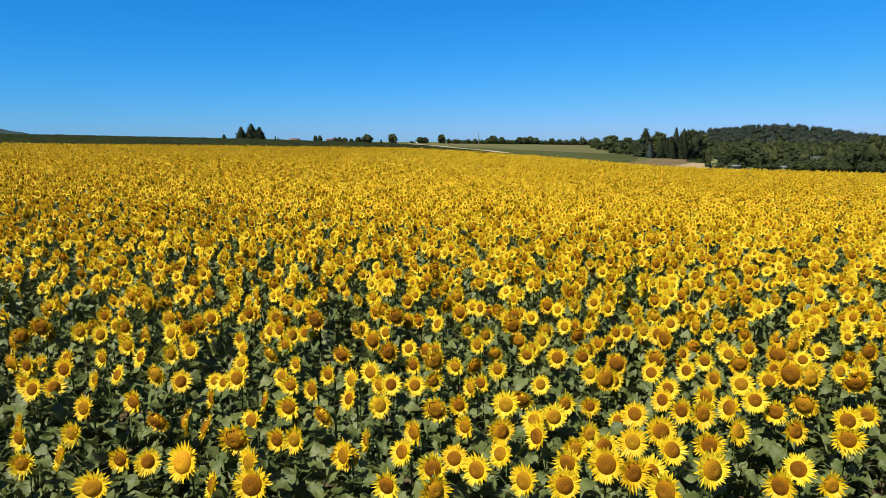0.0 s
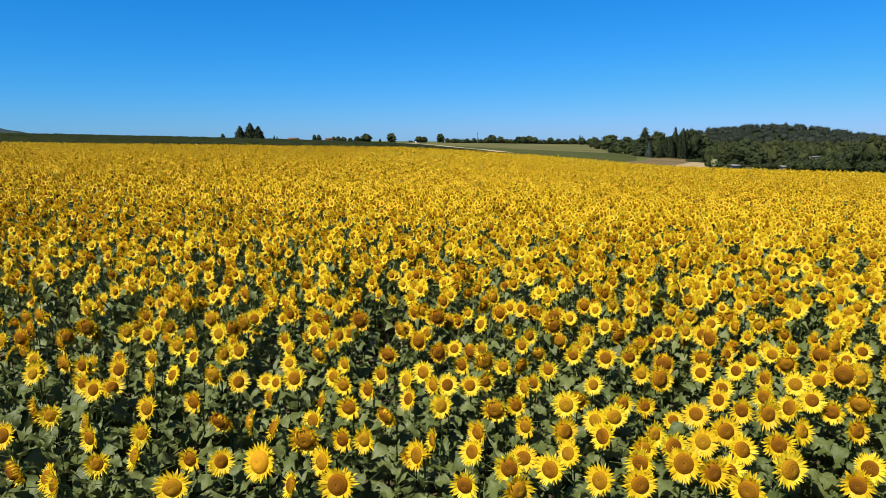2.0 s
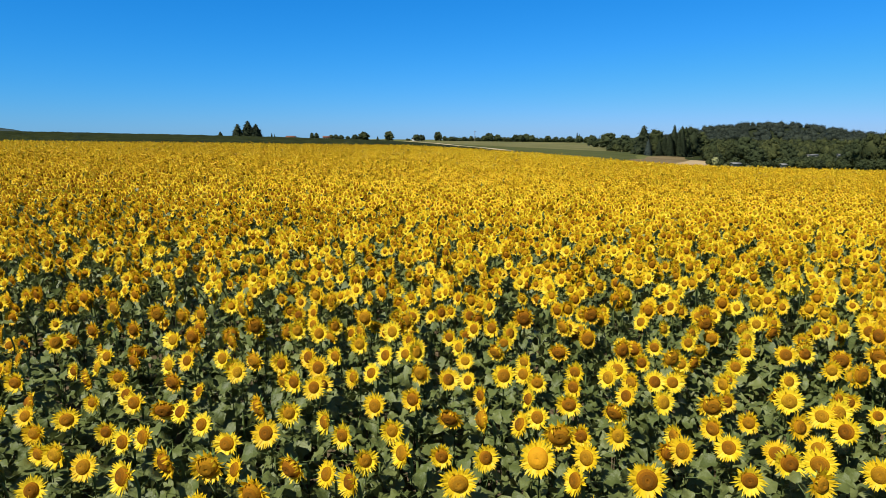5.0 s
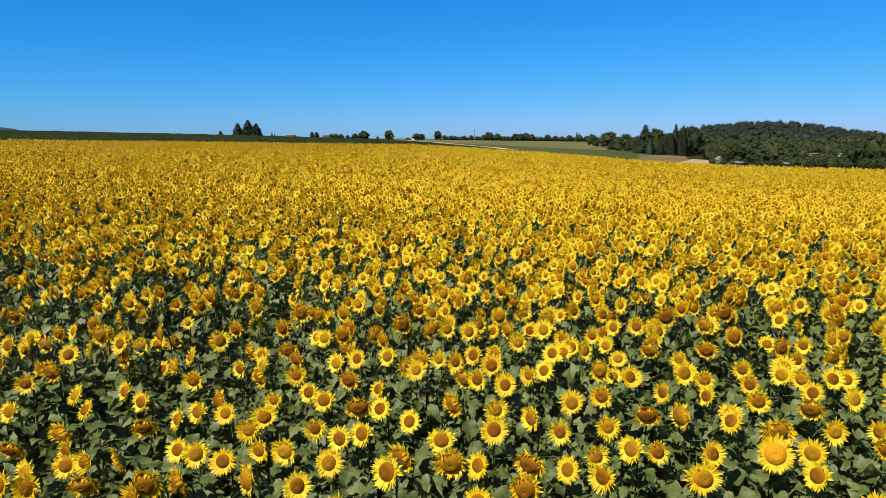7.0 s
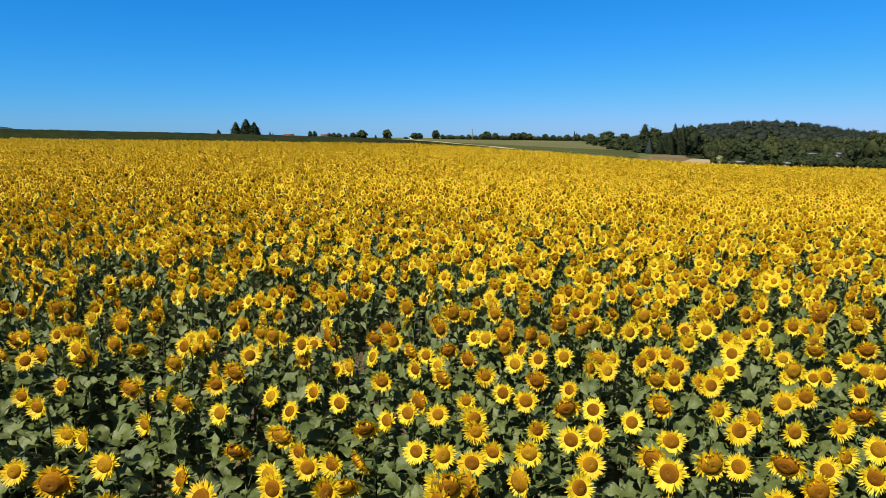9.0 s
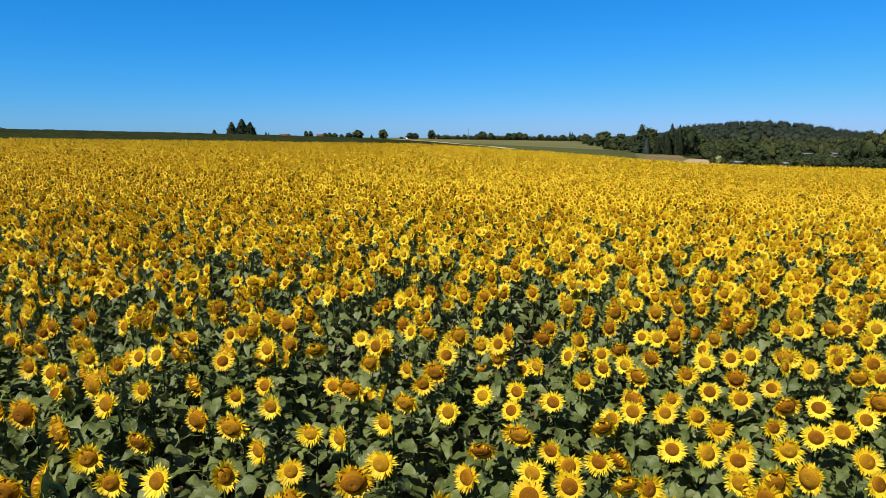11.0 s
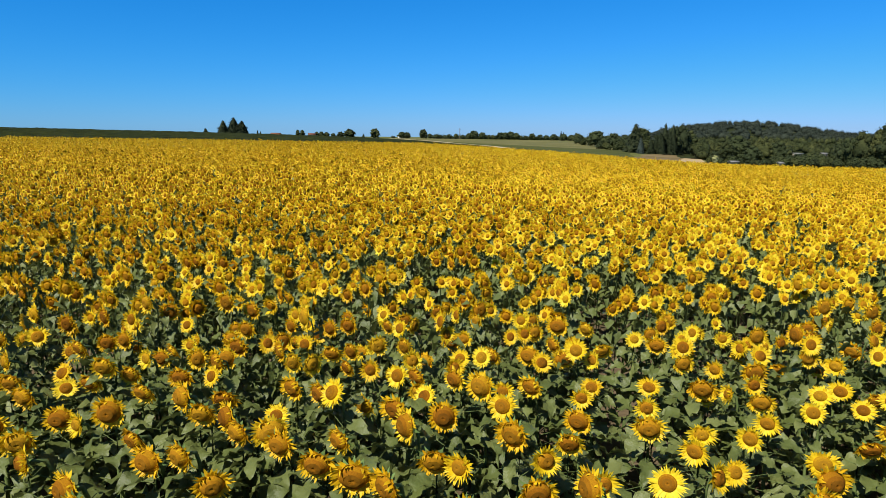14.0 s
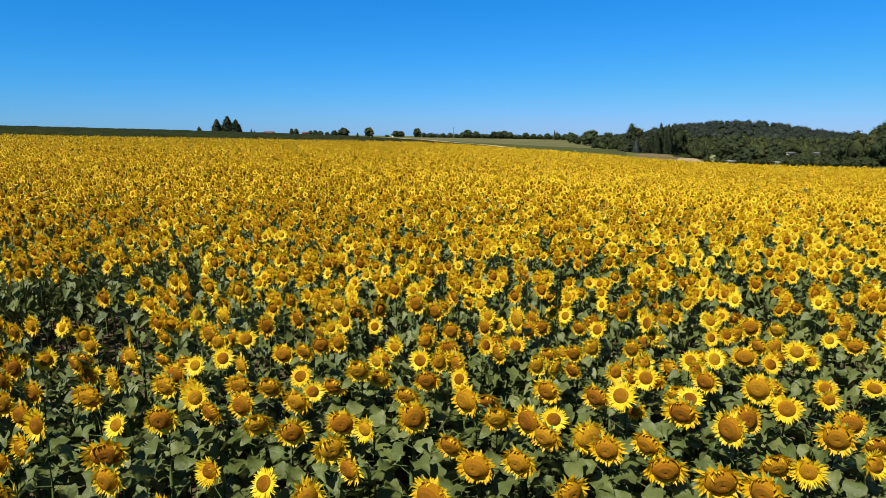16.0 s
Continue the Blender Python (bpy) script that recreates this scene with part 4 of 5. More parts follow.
def flower(x, y, z, size=1.0, nod=10, turn=-30):
    """One particular sunflower: its head's place in the world, size, upward tilt and turn in degrees."""
    k = min(range(14), key=lambda i: abs(DESIGNS[i].nod - nod) + 0.01 * ((i * 7 + int(x * 31)) % 5))
    ground = ground_z(x, y) + 0.05
    heroes.append((x, y))
    return plant(k, x, y, radians(turn + 8), size, z - ground)


# sunflowers that stand out along the flight line, each at its own place
flower(4.12, 6.63, 1.59, 0.96, 30, -21)
flower(3.87, 6.51, 1.54, 0.94, 30, -47)
flower(3.82, 5.57, 1.68, 1.13, -16, -30)
flower(3.82, 6.20, 1.52, 0.95, 18, -24)
flower(3.78, 5.74, 1.70, 0.93, 24, -12)
flower(3.66, 6.63, 1.57, 1.08, 4, -48)
flower(3.58, 6.06, 1.55, 0.99, 8, -5)
flower(3.52, 4.94, 1.63, 0.96, 8, -52)
flower(3.44, 6.82, 1.56, 0.90, 12, -30)
flower(3.28, 4.82, 1.63, 0.98, 18, -31)
flower(3.15, 6.68, 1.55, 0.96, 18, -50)
flower(3.11, 5.74, 1.61, 1.00, 20, -39)
flower(3.09, 5.11, 1.66, 1.05, -12, -47)
flower(2.91, 4.25, 1.75, 1.05, 14, -39)
flower(2.82, 5.06, 1.60, 1.01, 12, -40)
flower(2.73, 6.31, 1.61, 1.02, 8, -42)
flower(2.72, 4.58, 1.66, 0.93, 12, -7)
flower(2.66, 5.36, 1.72, 1.05, 30, -42)
flower(2.64, 3.97, 1.56, 0.92, 8, -13)
flower(2.64, 5.06, 1.70, 1.04, 24, -28)
flower(2.58, 5.73, 1.64, 0.88, 8, -60)
flower(2.38, 5.90, 1.65, 0.96, 24, -58)
flower(2.38, 3.93, 1.69, 0.97, 30, -51)
flower(2.31, 4.82, 1.74, 0.93, 20, -73)
flower(2.24, 4.50, 1.69, 0.99, 24, 13)
flower(2.22, 6.30, 1.64, 1.01, -6, -47)
flower(2.20, 5.01, 1.76, 0.96, 8, -50)
flower(2.09, 3.62, 1.76, 0.96, 8, -49)
flower(2.03, 5.42, 1.66, 0.98, 24, -31)
flower(1.93, 4.83, 1.72, 0.92, 8, -35)
flower(1.93, 4.43, 1.87, 0.94, 8, -19)
flower(1.90, 5.19, 1.65, 0.92, 24, -45)
flower(1.86, 4.13, 1.77, 1.02, 14, -33)
flower(1.80, 6.27, 1.60, 1.02, 2, -35)
flower(1.77, 6.94, 1.59, 0.93, 14, -53)
flower(1.69, 3.68, 1.83, 1.01, 18, -1)
flower(1.66, 5.87, 1.56, 0.99, 20, 8)
flower(1.65, 4.49, 1.70, 1.05, 18, -13)
flower(1.60, 4.12, 1.73, 0.99, 30, -10)
flower(1.57, 5.33, 1.40, 0.88, 24, -22)
flower(1.54, 4.79, 1.70, 1.05, 24, -40)
flower(1.46, 6.35, 1.64, 1.06, 12, -10)
flower(1.42, 5.82, 1.66, 0.94, 8, -33)
flower(1.33, 4.15, 1.78, 1.01, 24, -35)
flower(1.32, 5.37, 1.52, 0.87, 14, -18)
flower(1.31, 3.70, 1.79, 0.99, 30, -27)
flower(1.31, 3.44, 1.83, 1.04, 12, -46)
flower(1.18, 3.63, 1.84, 0.92, 14, -15)
flower(1.17, 6.20, 1.68, 1.03, 20, -30)
flower(1.15, 4.21, 1.71, 0.99, 20, -1)
flower(1.05, 5.13, 1.65, 0.86, 8, -8)
flower(1.04, 3.75, 1.83, 1.05, 20, -26)
flower(0.95, 4.25, 1.68, 0.89, 14, -19)
flower(0.92, 5.67, 1.60, 0.89, 24, -19)
flower(0.91, 4.90, 1.63, 1.01, 18, -14)
flower(0.90, 6.50, 1.61, 1.04, 8, -30)
flower(0.85, 4.02, 1.70, 1.04, 8, -42)
flower(0.80, 3.85, 1.63, 1.00, 18, -12)
flower(0.74, 4.85, 1.62, 1.04, 24, -52)
flower(0.71, 4.49, 1.66, 1.01, 18, -67)
flower(0.70, 5.40, 1.59, 1.13, -24, -27)
flower(0.54, 5.97, 1.64, 0.95, 14, -31)
flower(0.53, 3.85, 1.66, 0.92, 18, -50)
flower(0.52, 4.96, 1.71, 1.04, 18, -30)
flower(0.46, 4.68, 1.61, 1.01, 18, 9)
flower(0.42, 4.36, 1.58, 0.97, 30, -58)
flower(0.36, 5.75, 1.59, 0.91, 8, -35)
flower(0.26, 5.62, 1.60, 0.90, 12, -62)
flower(0.23, 4.03, 1.64, 1.03, 18, -45)
flower(0.18, 4.94, 1.53, 0.87, 12, -40)
flower(0.14, 5.28, 1.57, 0.89, 12, -13)
flower(0.13, 6.34, 1.54, 0.99, 12, -31)
flower(0.08, 4.31, 1.57, 1.04, 30, -33)
flower(-0.05, 3.57, 1.76, 1.00, 8, 3)
flower(-0.06, 5.12, 1.61, 0.98, -6, -22)
flower(-0.07, 3.89, 1.73, 1.01, 12, -22)
flower(-0.08, 6.56, 1.65, 0.94, 8, -40)
flower(-0.10, 5.83, 1.58, 1.05, 8, 21)
flower(-0.23, 4.71, 1.59, 0.97, 12, -55)
flower(-0.26, 5.53, 1.65, 1.01, 24, -17)
flower(-0.30, 4.28, 1.64, 1.00, 24, -52)
flower(-0.31, 6.27, 1.58, 0.90, 12, -27)
flower(-0.37, 3.82, 1.65, 1.01, 8, -30)
flower(-0.38, 6.75, 1.59, 0.97, 30, -34)
flower(-0.47, 5.41, 1.70, 0.95, 30, -19)
flower(-0.53, 5.01, 1.68, 0.87, 20, -8)
flower(-0.59, 4.59, 1.59, 0.96, 8, -79)
flower(-0.60, 5.68, 1.60, 0.95, 12, -55)
flower(-0.70, 5.82, 1.67, 1.06, 18, -41)
flower(-0.70, 4.14, 1.69, 0.86, 18, -54)
flower(-0.72, 4.31, 1.60, 1.06, 2, -12)
flower(-0.81, 5.15, 1.68, 0.92, 24, -55)
flower(-0.85, 5.59, 1.68, 0.97, 18, -59)
flower(-0.98, 4.89, 1.67, 1.03, -16, -48)
flower(-1.10, 4.37, 1.70, 0.88, 8, -25)
flower(-1.11, 6.66, 1.57, 1.14, 2, -33)
flower(-1.11, 5.83, 1.65, 0.98, 8, -40)
flower(-1.16, 3.54, 1.81, 1.10, 20, -18)
flower(-1.20, 5.49, 1.63, 0.88, 12, -41)
flower(-1.31, 4.67, 1.55, 0.89, 12, -26)
flower(-1.32, 5.10, 1.63, 1.10, 12, -21)
flower(-1.38, 4.18, 1.62, 0.92, 18, -49)
flower(-1.48, 5.83, 1.54, 1.01, 12, -21)
flower(-1.53, 3.87, 1.62, 0.87, 20, -70)
flower(-1.54, 4.39, 1.70, 1.05, -6, -13)
flower(-1.54, 6.34, 1.57, 0.97, 8, -48)
flower(-1.60, 5.97, 1.57, 0.91, 20, -42)
flower(-1.61, 4.99, 1.56, 0.91, 20, -35)
flower(-1.62, 5.45, 1.53, 0.91, 18, -75)
flower(-1.82, 4.55, 1.70, 0.98, 30, -80)
flower(-1.83, 6.45, 1.66, 1.06, -16, -49)
flower(-2.07, 5.36, 1.61, 0.91, 8, -64)
flower(-2.08, 4.87, 1.61, 1.13, 4, -86)
flower(-2.11, 4.20, 1.61, 0.92, 24, 0)
flower(-2.16, 5.91, 1.53, 0.91, 24, -45)
flower(-2.16, 6.47, 1.53, 0.99, 24, -28)
flower(-2.22, 6.75, 1.59, 0.92, 18, -57)
flower(-2.32, 3.86, 1.61, 1.15, 18, -11)
flower(-2.36, 4.92, 1.61, 1.09, -16, -29)
flower(-2.36, 5.41, 1.73, 0.93, 30, -2)
flower(-2.43, 4.43, 1.51, 0.87, 12, -15)
flower(-2.68, 5.18, 1.65, 1.01, 12, -34)
flower(-2.72, 4.19, 1.66, 0.94, 20, -61)
flower(-2.80, 6.29, 1.67, 1.04, 24, -47)
flower(-2.81, 4.49, 1.69, 0.89, 14, -23)
flower(-2.98, 4.16, 1.62, 0.87, 14, -2)
flower(-2.98, 5.97, 1.77, 1.03, 24, -49)
flower(-2.99, 4.97, 1.68, 0.92, 18, -30)
flower(-3.04, 3.77, 1.68, 0.96, 14, -53)
flower(-3.10, 5.74, 1.67, 0.95, 30, -49)
flower(-3.19, 4.46, 1.67, 0.88, 8, -28)
flower(-3.23, 3.98, 1.61, 0.86, 30, -52)
flower(-3.26, 5.65, 1.67, 0.90, 14, -53)
flower(-3.28, 6.32, 1.78, 0.98, 12, -17)
flower(-3.37, 4.74, 1.65, 1.00, 12, -62)
flower(-3.48, 4.05, 1.64, 1.17, -12, -46)
flower(-3.53, 6.28, 1.66, 0.99, 12, -40)
flower(-3.54, 5.17, 1.76, 0.94, 24, -18)
flower(-3.61, 5.75, 1.73, 0.99, 18, -21)
flower(-3.66, 4.75, 1.72, 0.94, 14, -9)
flower(-3.72, 4.28, 1.77, 1.01, 24, -16)
flower(-3.77, 5.42, 1.72, 0.90, 12, -30)
flower(-3.77, 6.07, 1.72, 0.91, 20, -41)
flower(-3.86, 3.98, 1.65, 0.95, 24, -58)
flower(-3.88, 5.56, 1.69, 1.00, -24, -40)
flower(-4.00, 5.09, 1.63, 1.01, -6, -59)
flower(-4.05, 3.99, 1.68, 0.98, -6, -11)
flower(-4.11, 4.56, 1.55, 1.06, 20, -22)
flower(-4.12, 6.22, 1.63, 0.92, 8, -29)
flower(-4.31, 6.06, 1.70, 1.13, 2, -41)
flower(-4.34, 5.60, 1.74, 0.92, 24, -14)
flower(-4.37, 4.74, 1.62, 0.90, 30, -30)
flower(-4.40, 4.13, 1.64, 1.01, -6, -46)
flower(-4.47, 3.67, 1.78, 1.05, 20, -44)
flower(-4.63, 4.97, 1.63, 1.05, 30, -51)
flower(-4.65, 6.10, 1.70, 0.89, 20, -28)
flower(-4.70, 5.58, 1.56, 1.00, 24, -63)
flower(-4.73, 4.50, 1.64, 0.93, 20, -42)
flower(-4.83, 5.12, 1.60, 1.16, -12, -7)
flower(-4.90, 3.98, 1.67, 0.97, 30, -18)
flower(-4.91, 4.54, 1.58, 0.97, 18, -37)
flower(-4.99, 5.70, 1.62, 1.07, 2, -32)
flower(-5.05, 6.34, 1.68, 0.93, 30, -82)
flower(-5.05, 3.66, 1.69, 0.91, 24, -2)
flower(-5.14, 4.74, 1.57, 0.91, 14, -13)
flower(-5.16, 6.02, 1.66, 1.04, 18, -48)
flower(-5.16, 5.26, 1.59, 1.02, 20, -24)
flower(-5.28, 4.29, 1.61, 1.08, 12, -28)
flower(-5.34, 5.49, 1.57, 0.93, 20, -34)
flower(-5.40, 6.71, 1.70, 1.00, 20, -32)
flower(-5.49, 5.67, 1.67, 1.03, 14, -17)
flower(-5.52, 6.87, 1.66, 0.94, 24, -51)
flower(-5.53, 4.48, 1.52, 0.98, 8, -32)
flower(-5.62, 6.27, 1.63, 1.03, 2, -51)
flower(-5.64, 5.05, 1.53, 1.04, 18, -1)
flower(-5.65, 4.64, 1.61, 1.02, 14, -22)
flower(-5.68, 5.53, 1.48, 0.91, 14, -27)
flower(-5.71, 4.19, 1.58, 1.08, 24, -26)
flower(-5.89, 5.86, 1.59, 1.06, -6, -54)
flower(-5.92, 4.23, 1.62, 0.92, 20, -4)
flower(-5.94, 6.14, 1.60, 0.99, 18, -59)
flower(-5.95, 4.99, 1.59, 0.97, 24, -25)
flower(-6.11, 5.33, 1.57, 1.13, 4, -62)
flower(-6.12, 4.39, 1.57, 1.03, 24, -38)
flower(-6.17, 6.12, 1.57, 0.93, 12, -43)
flower(-6.21, 5.05, 1.58, 1.00, 20, -45)
flower(-6.23, 6.78, 1.54, 1.15, -6, -64)
flower(-6.39, 5.06, 1.51, 0.99, 20, -59)
flower(-6.48, 5.68, 1.62, 1.06, 12, -15)
flower(-6.54, 4.34, 1.54, 1.08, -24, -67)
flower(-6.55, 4.78, 1.59, 1.08, -16, -3)
flower(-6.61, 3.97, 1.55, 1.09, -16, -3)
flower(-6.65, 6.93, 1.65, 1.12, -12, -31)
flower(-6.73, 4.22, 1.57, 1.06, 14, -43)
flower(-6.84, 5.36, 1.54, 1.03, 18, -42)
flower(-6.85, 5.53, 1.49, 1.05, -16, -48)
flower(-6.85, 6.16, 1.59, 1.10, 12, -58)
flower(-6.93, 4.31, 1.49, 0.94, 20, -14)
flower(-7.00, 6.20, 1.53, 0.95, 30, -45)
flower(-7.03, 4.50, 1.52, 1.00, 8, -43)
flower(-7.13, 5.66, 1.52, 1.05, 18, -54)
flower(-7.21, 4.27, 1.46, 1.04, 18, -43)
flower(-7.23, 4.79, 1.52, 1.21, -6, -34)
flower(-7.25, 5.18, 1.54, 1.01, 30, -54)
flower(-7.36, 6.92, 1.57, 1.05, 30, -24)
flower(-7.39, 6.34, 1.50, 1.04, -24, -5)
flower(-7.48, 5.44, 1.57, 1.08, 30, -55)
flower(-7.56, 4.65, 1.47, 1.19, -16, -19)
flower(-7.71, 6.89, 1.66, 0.97, 14, -22)
flower(-7.72, 3.96, 1.61, 1.00, 20, -60)
flower(-7.81, 5.03, 1.60, 0.95, 20, -34)
flower(-7.91, 5.81, 1.68, 1.06, -6, -23)
flower(-8.03, 5.60, 1.63, 1.11, 8, -8)
flower(-8.18, 5.20, 1.64, 1.11, -12, -31)
flower(-8.19, 6.06, 1.61, 1.08, 8, -59)
flower(-8.32, 4.12, 1.63, 1.09, 20, -28)
flower(-8.34, 4.81, 1.62, 1.13, 8, -49)
flower(-8.38, 5.40, 1.63, 1.02, 14, -100)
flower(-8.48, 3.80, 1.69, 1.25, 6, -3)
flower(-8.53, 6.76, 1.64, 1.20, 2, -35)
flower(-8.54, 5.51, 1.54, 1.04, 30, -55)
flower(-8.66, 4.49, 1.65, 0.97, 12, -48)
flower(-8.67, 5.31, 1.73, 1.24, -12, -32)
flower(-8.74, 6.89, 1.66, 0.97, 24, -22)
flower(-8.92, 5.91, 1.49, 1.09, 18, -44)
flower(-8.93, 4.73, 1.57, 1.13, 14, -27)
flower(-8.96, 4.12, 1.58, 0.98, 24, -12)
flower(-9.21, 6.59, 1.65, 1.17, -16, -2)
flower(-9.21, 4.24, 1.69, 1.14, 8, -53)
flower(-9.30, 4.97, 1.70, 1.06, 8, -23)
flower(-9.43, 6.17, 1.69, 1.03, 8, -62)
flower(-9.47, 4.47, 1.77, 1.25, 2, -25)
flower(-9.55, 5.74, 1.57, 0.97, 20, -38)
flower(-9.59, 7.07, 1.78, 1.22, 4, -33)
flower(-9.61, 6.14, 1.80, 1.10, 18, -38)
flower(-9.67, 3.61, 1.81, 1.11, 24, -36)
flower(-9.68, 6.36, 1.64, 1.25, 2, 3)
flower(-9.73, 6.61, 1.72, 1.12, -12, -74)
flower(-9.73, 5.43, 1.60, 1.04, 8, -21)
flower(-9.89, 4.92, 1.62, 1.13, 2, -38)
flower(-10.03, 3.75, 1.73, 1.07, 8, -4)
flower(-10.06, 6.30, 1.70, 1.24, 4, -42)
flower(-10.11, 4.35, 1.73, 1.05, -18, -23)
flower(-10.16, 5.63, 1.64, 1.15, -6, -51)
flower(-10.22, 3.39, 1.93, 1.17, 4, -81)
flower(-10.34, 4.07, 1.73, 1.10, 12, 4)
flower(-10.48, 5.26, 1.74, 1.01, 14, -30)
flower(-10.50, 6.36, 1.69, 1.23, -16, -41)
flower(-10.51, 3.50, 1.85, 1.11, -12, -13)
flower(-10.55, 4.77, 1.82, 1.11, 20, -37)
flower(-10.56, 4.17, 1.89, 1.08, -6, -42)
flower(-10.69, 7.02, 1.65, 1.14, 12, -30)
flower(-10.71, 4.92, 1.94, 1.16, 4, -44)
flower(-10.79, 6.38, 1.56, 1.21, -6, -75)
flower(-10.83, 7.08, 1.60, 1.12, 4, -21)
flower(-10.89, 5.44, 1.80, 1.19, 2, -56)
flower(-10.96, 3.86, 1.81, 1.04, 14, -44)
flower(-11.03, 4.51, 1.87, 1.08, 2, -16)
flower(-11.12, 3.96, 1.82, 1.15, -18, -18)
flower(-11.15, 6.50, 1.58, 1.10, 2, -38)
flower(-11.17, 5.14, 1.75, 1.13, 30, -58)
flower(-11.20, 5.30, 1.75, 1.19, -24, -32)
flower(-11.23, 5.76, 1.71, 1.27, -12, -64)
flower(-11.31, 4.21, 1.95, 1.12, 4, -65)
flower(-11.40, 4.77, 1.82, 1.27, -6, -46)
flower(-11.41, 5.51, 1.80, 1.01, 20, -38)
flower(-11.42, 3.57, 1.86, 1.11, -6, -57)
flower(-11.63, 3.70, 1.86, 1.26, -6, -16)
flower(-11.66, 5.60, 1.83, 0.99, 8, -16)
flower(-11.67, 5.10, 1.72, 1.21, -12, -59)
flower(-11.80, 4.42, 1.75, 1.24, -12, -59)
flower(-11.84, 6.77, 1.60, 1.19, 14, -36)
flower(-11.89, 3.91, 1.84, 1.28, -12, -23)
flower(-11.90, 4.77, 1.95, 1.17, 30, -55)
flower(-12.02, 4.98, 1.88, 1.24, -12, -57)
flower(-12.11, 6.37, 1.74, 1.25, -24, -26)
flower(-12.19, 4.18, 1.84, 1.17, 2, -34)
flower(-12.23, 5.98, 1.74, 1.13, 8, -51)
flower(-12.28, 4.32, 1.86, 1.27, 2, 4)
flower(-12.33, 5.39, 1.76, 1.14, -6, -45)
flower(-12.38, 4.93, 1.69, 1.06, 30, -25)
flower(-12.54, 3.80, 1.76, 1.17, 2, 11)
flower(-12.55, 4.46, 1.81, 1.27, -12, -51)
flower(-12.56, 6.82, 1.68, 1.11, 12, -33)
flower(-12.64, 6.96, 1.67, 1.21, -12, -23)
flower(-12.66, 4.57, 1.87, 1.15, 4, -62)
flower(-12.82, 4.05, 1.84, 1.16, -12, -43)
flower(-12.86, 7.01, 1.72, 1.11, -12, -79)
flower(-12.88, 4.66, 1.87, 1.17, -24, -19)
flower(-12.90, 5.28, 1.72, 1.29, -24, -15)
flower(-13.09, 4.87, 1.91, 1.28, 2, -58)
flower(-13.09, 4.16, 1.74, 1.26, 4, -35)
flower(-13.11, 6.07, 1.79, 1.13, 2, -13)
flower(-13.12, 6.53, 1.76, 1.11, -6, -25)
flower(-13.25, 4.34, 1.82, 1.15, -16, -41)
flower(-13.38, 5.61, 1.79, 1.16, -12, -19)
flower(-13.41, 3.74, 1.79, 1.28, 4, -46)
flower(-13.43, 6.19, 1.75, 1.12, 18, -45)
flower(-13.51, 4.54, 1.93, 1.12, 5, -3)
flower(-13.56, 5.24, 1.81, 1.24, -24, -35)
flower(-13.68, 6.93, 1.69, 1.11, 14, -64)
flower(-13.69, 6.75, 1.70, 1.10, 14, -41)
flower(-13.80, 6.25, 1.74, 1.10, 2, -21)
flower(-13.83, 6.64, 1.69, 1.14, -16, -56)
flower(-13.85, 6.01, 1.82, 1.08, 8, -47)
flower(-13.88, 4.77, 1.73, 1.09, 8, -47)
flower(-13.94, 4.20, 1.73, 1.25, 2, -60)
flower(-13.98, 5.46, 1.96, 1.21, -24, -17)
flower(-14.07, 4.88, 1.73, 1.17, 2, -10)
flower(-14.09, 4.39, 1.78, 1.10, -4, 7)
flower(-14.22, 5.67, 1.73, 1.26, -24, -29)
flower(-14.35, 6.83, 1.69, 1.21, -16, -12)
flower(-14.40, 4.59, 1.81, 1.20, 0, 2)
flower(-14.40, 5.59, 1.69, 1.07, 24, 0)
flower(-14.44, 5.07, 1.85, 1.24, -12, -35)
flower(-14.47, 3.97, 1.75, 1.09, 30, -52)
flower(-14.54, 5.80, 1.75, 1.18, 30, -44)
flower(-14.56, 6.18, 1.89, 1.12, -24, -41)
flower(-14.70, 4.78, 1.80, 1.11, -16, 1)
flower(-14.72, 5.36, 1.86, 1.19, -24, -18)
flower(-14.84, 6.57, 1.71, 1.16, 2, -24)
flower(-14.87, 4.18, 1.74, 1.15, 14, -43)
flower(-14.88, 5.08, 1.81, 1.13, 2, -33)
flower(-15.06, 5.68, 1.74, 1.10, -6, -18)
flower(-15.10, 5.01, 1.80, 1.21, -12, -49)
flower(-15.24, 6.65, 1.84, 1.08, 20, 4)
flower(-15.27, 5.14, 1.85, 0.99, 18, -8)
flower(-15.29, 4.50, 1.98, 1.09, -12, -6)
flower(-15.56, 6.03, 1.79, 1.02, 24, -26)
flower(-15.56, 4.24, 1.85, 1.25, -6, 2)
flower(-15.63, 5.48, 1.83, 1.10, -6, -28)
flower(-15.65, 5.75, 1.81, 1.13, 4, -25)
flower(-15.79, 4.89, 1.74, 1.08, 24, -41)
flower(-16.02, 5.76, 1.51, 1.23, -6, -79)
flower(-16.09, 6.64, 1.66, 1.22, -16, -36)
flower(-16.18, 5.29, 1.82, 1.23, -6, -20)
flower(-16.29, 6.50, 1.64, 1.15, 4, -72)
flower(-16.52, 6.76, 1.62, 1.14, 4, -58)
flower(-16.54, 6.13, 1.67, 1.17, 24, -45)
flower(-16.80, 6.43, 1.74, 1.18, -24, -12)
BIG = (-1.74, 3.97, 1.72)

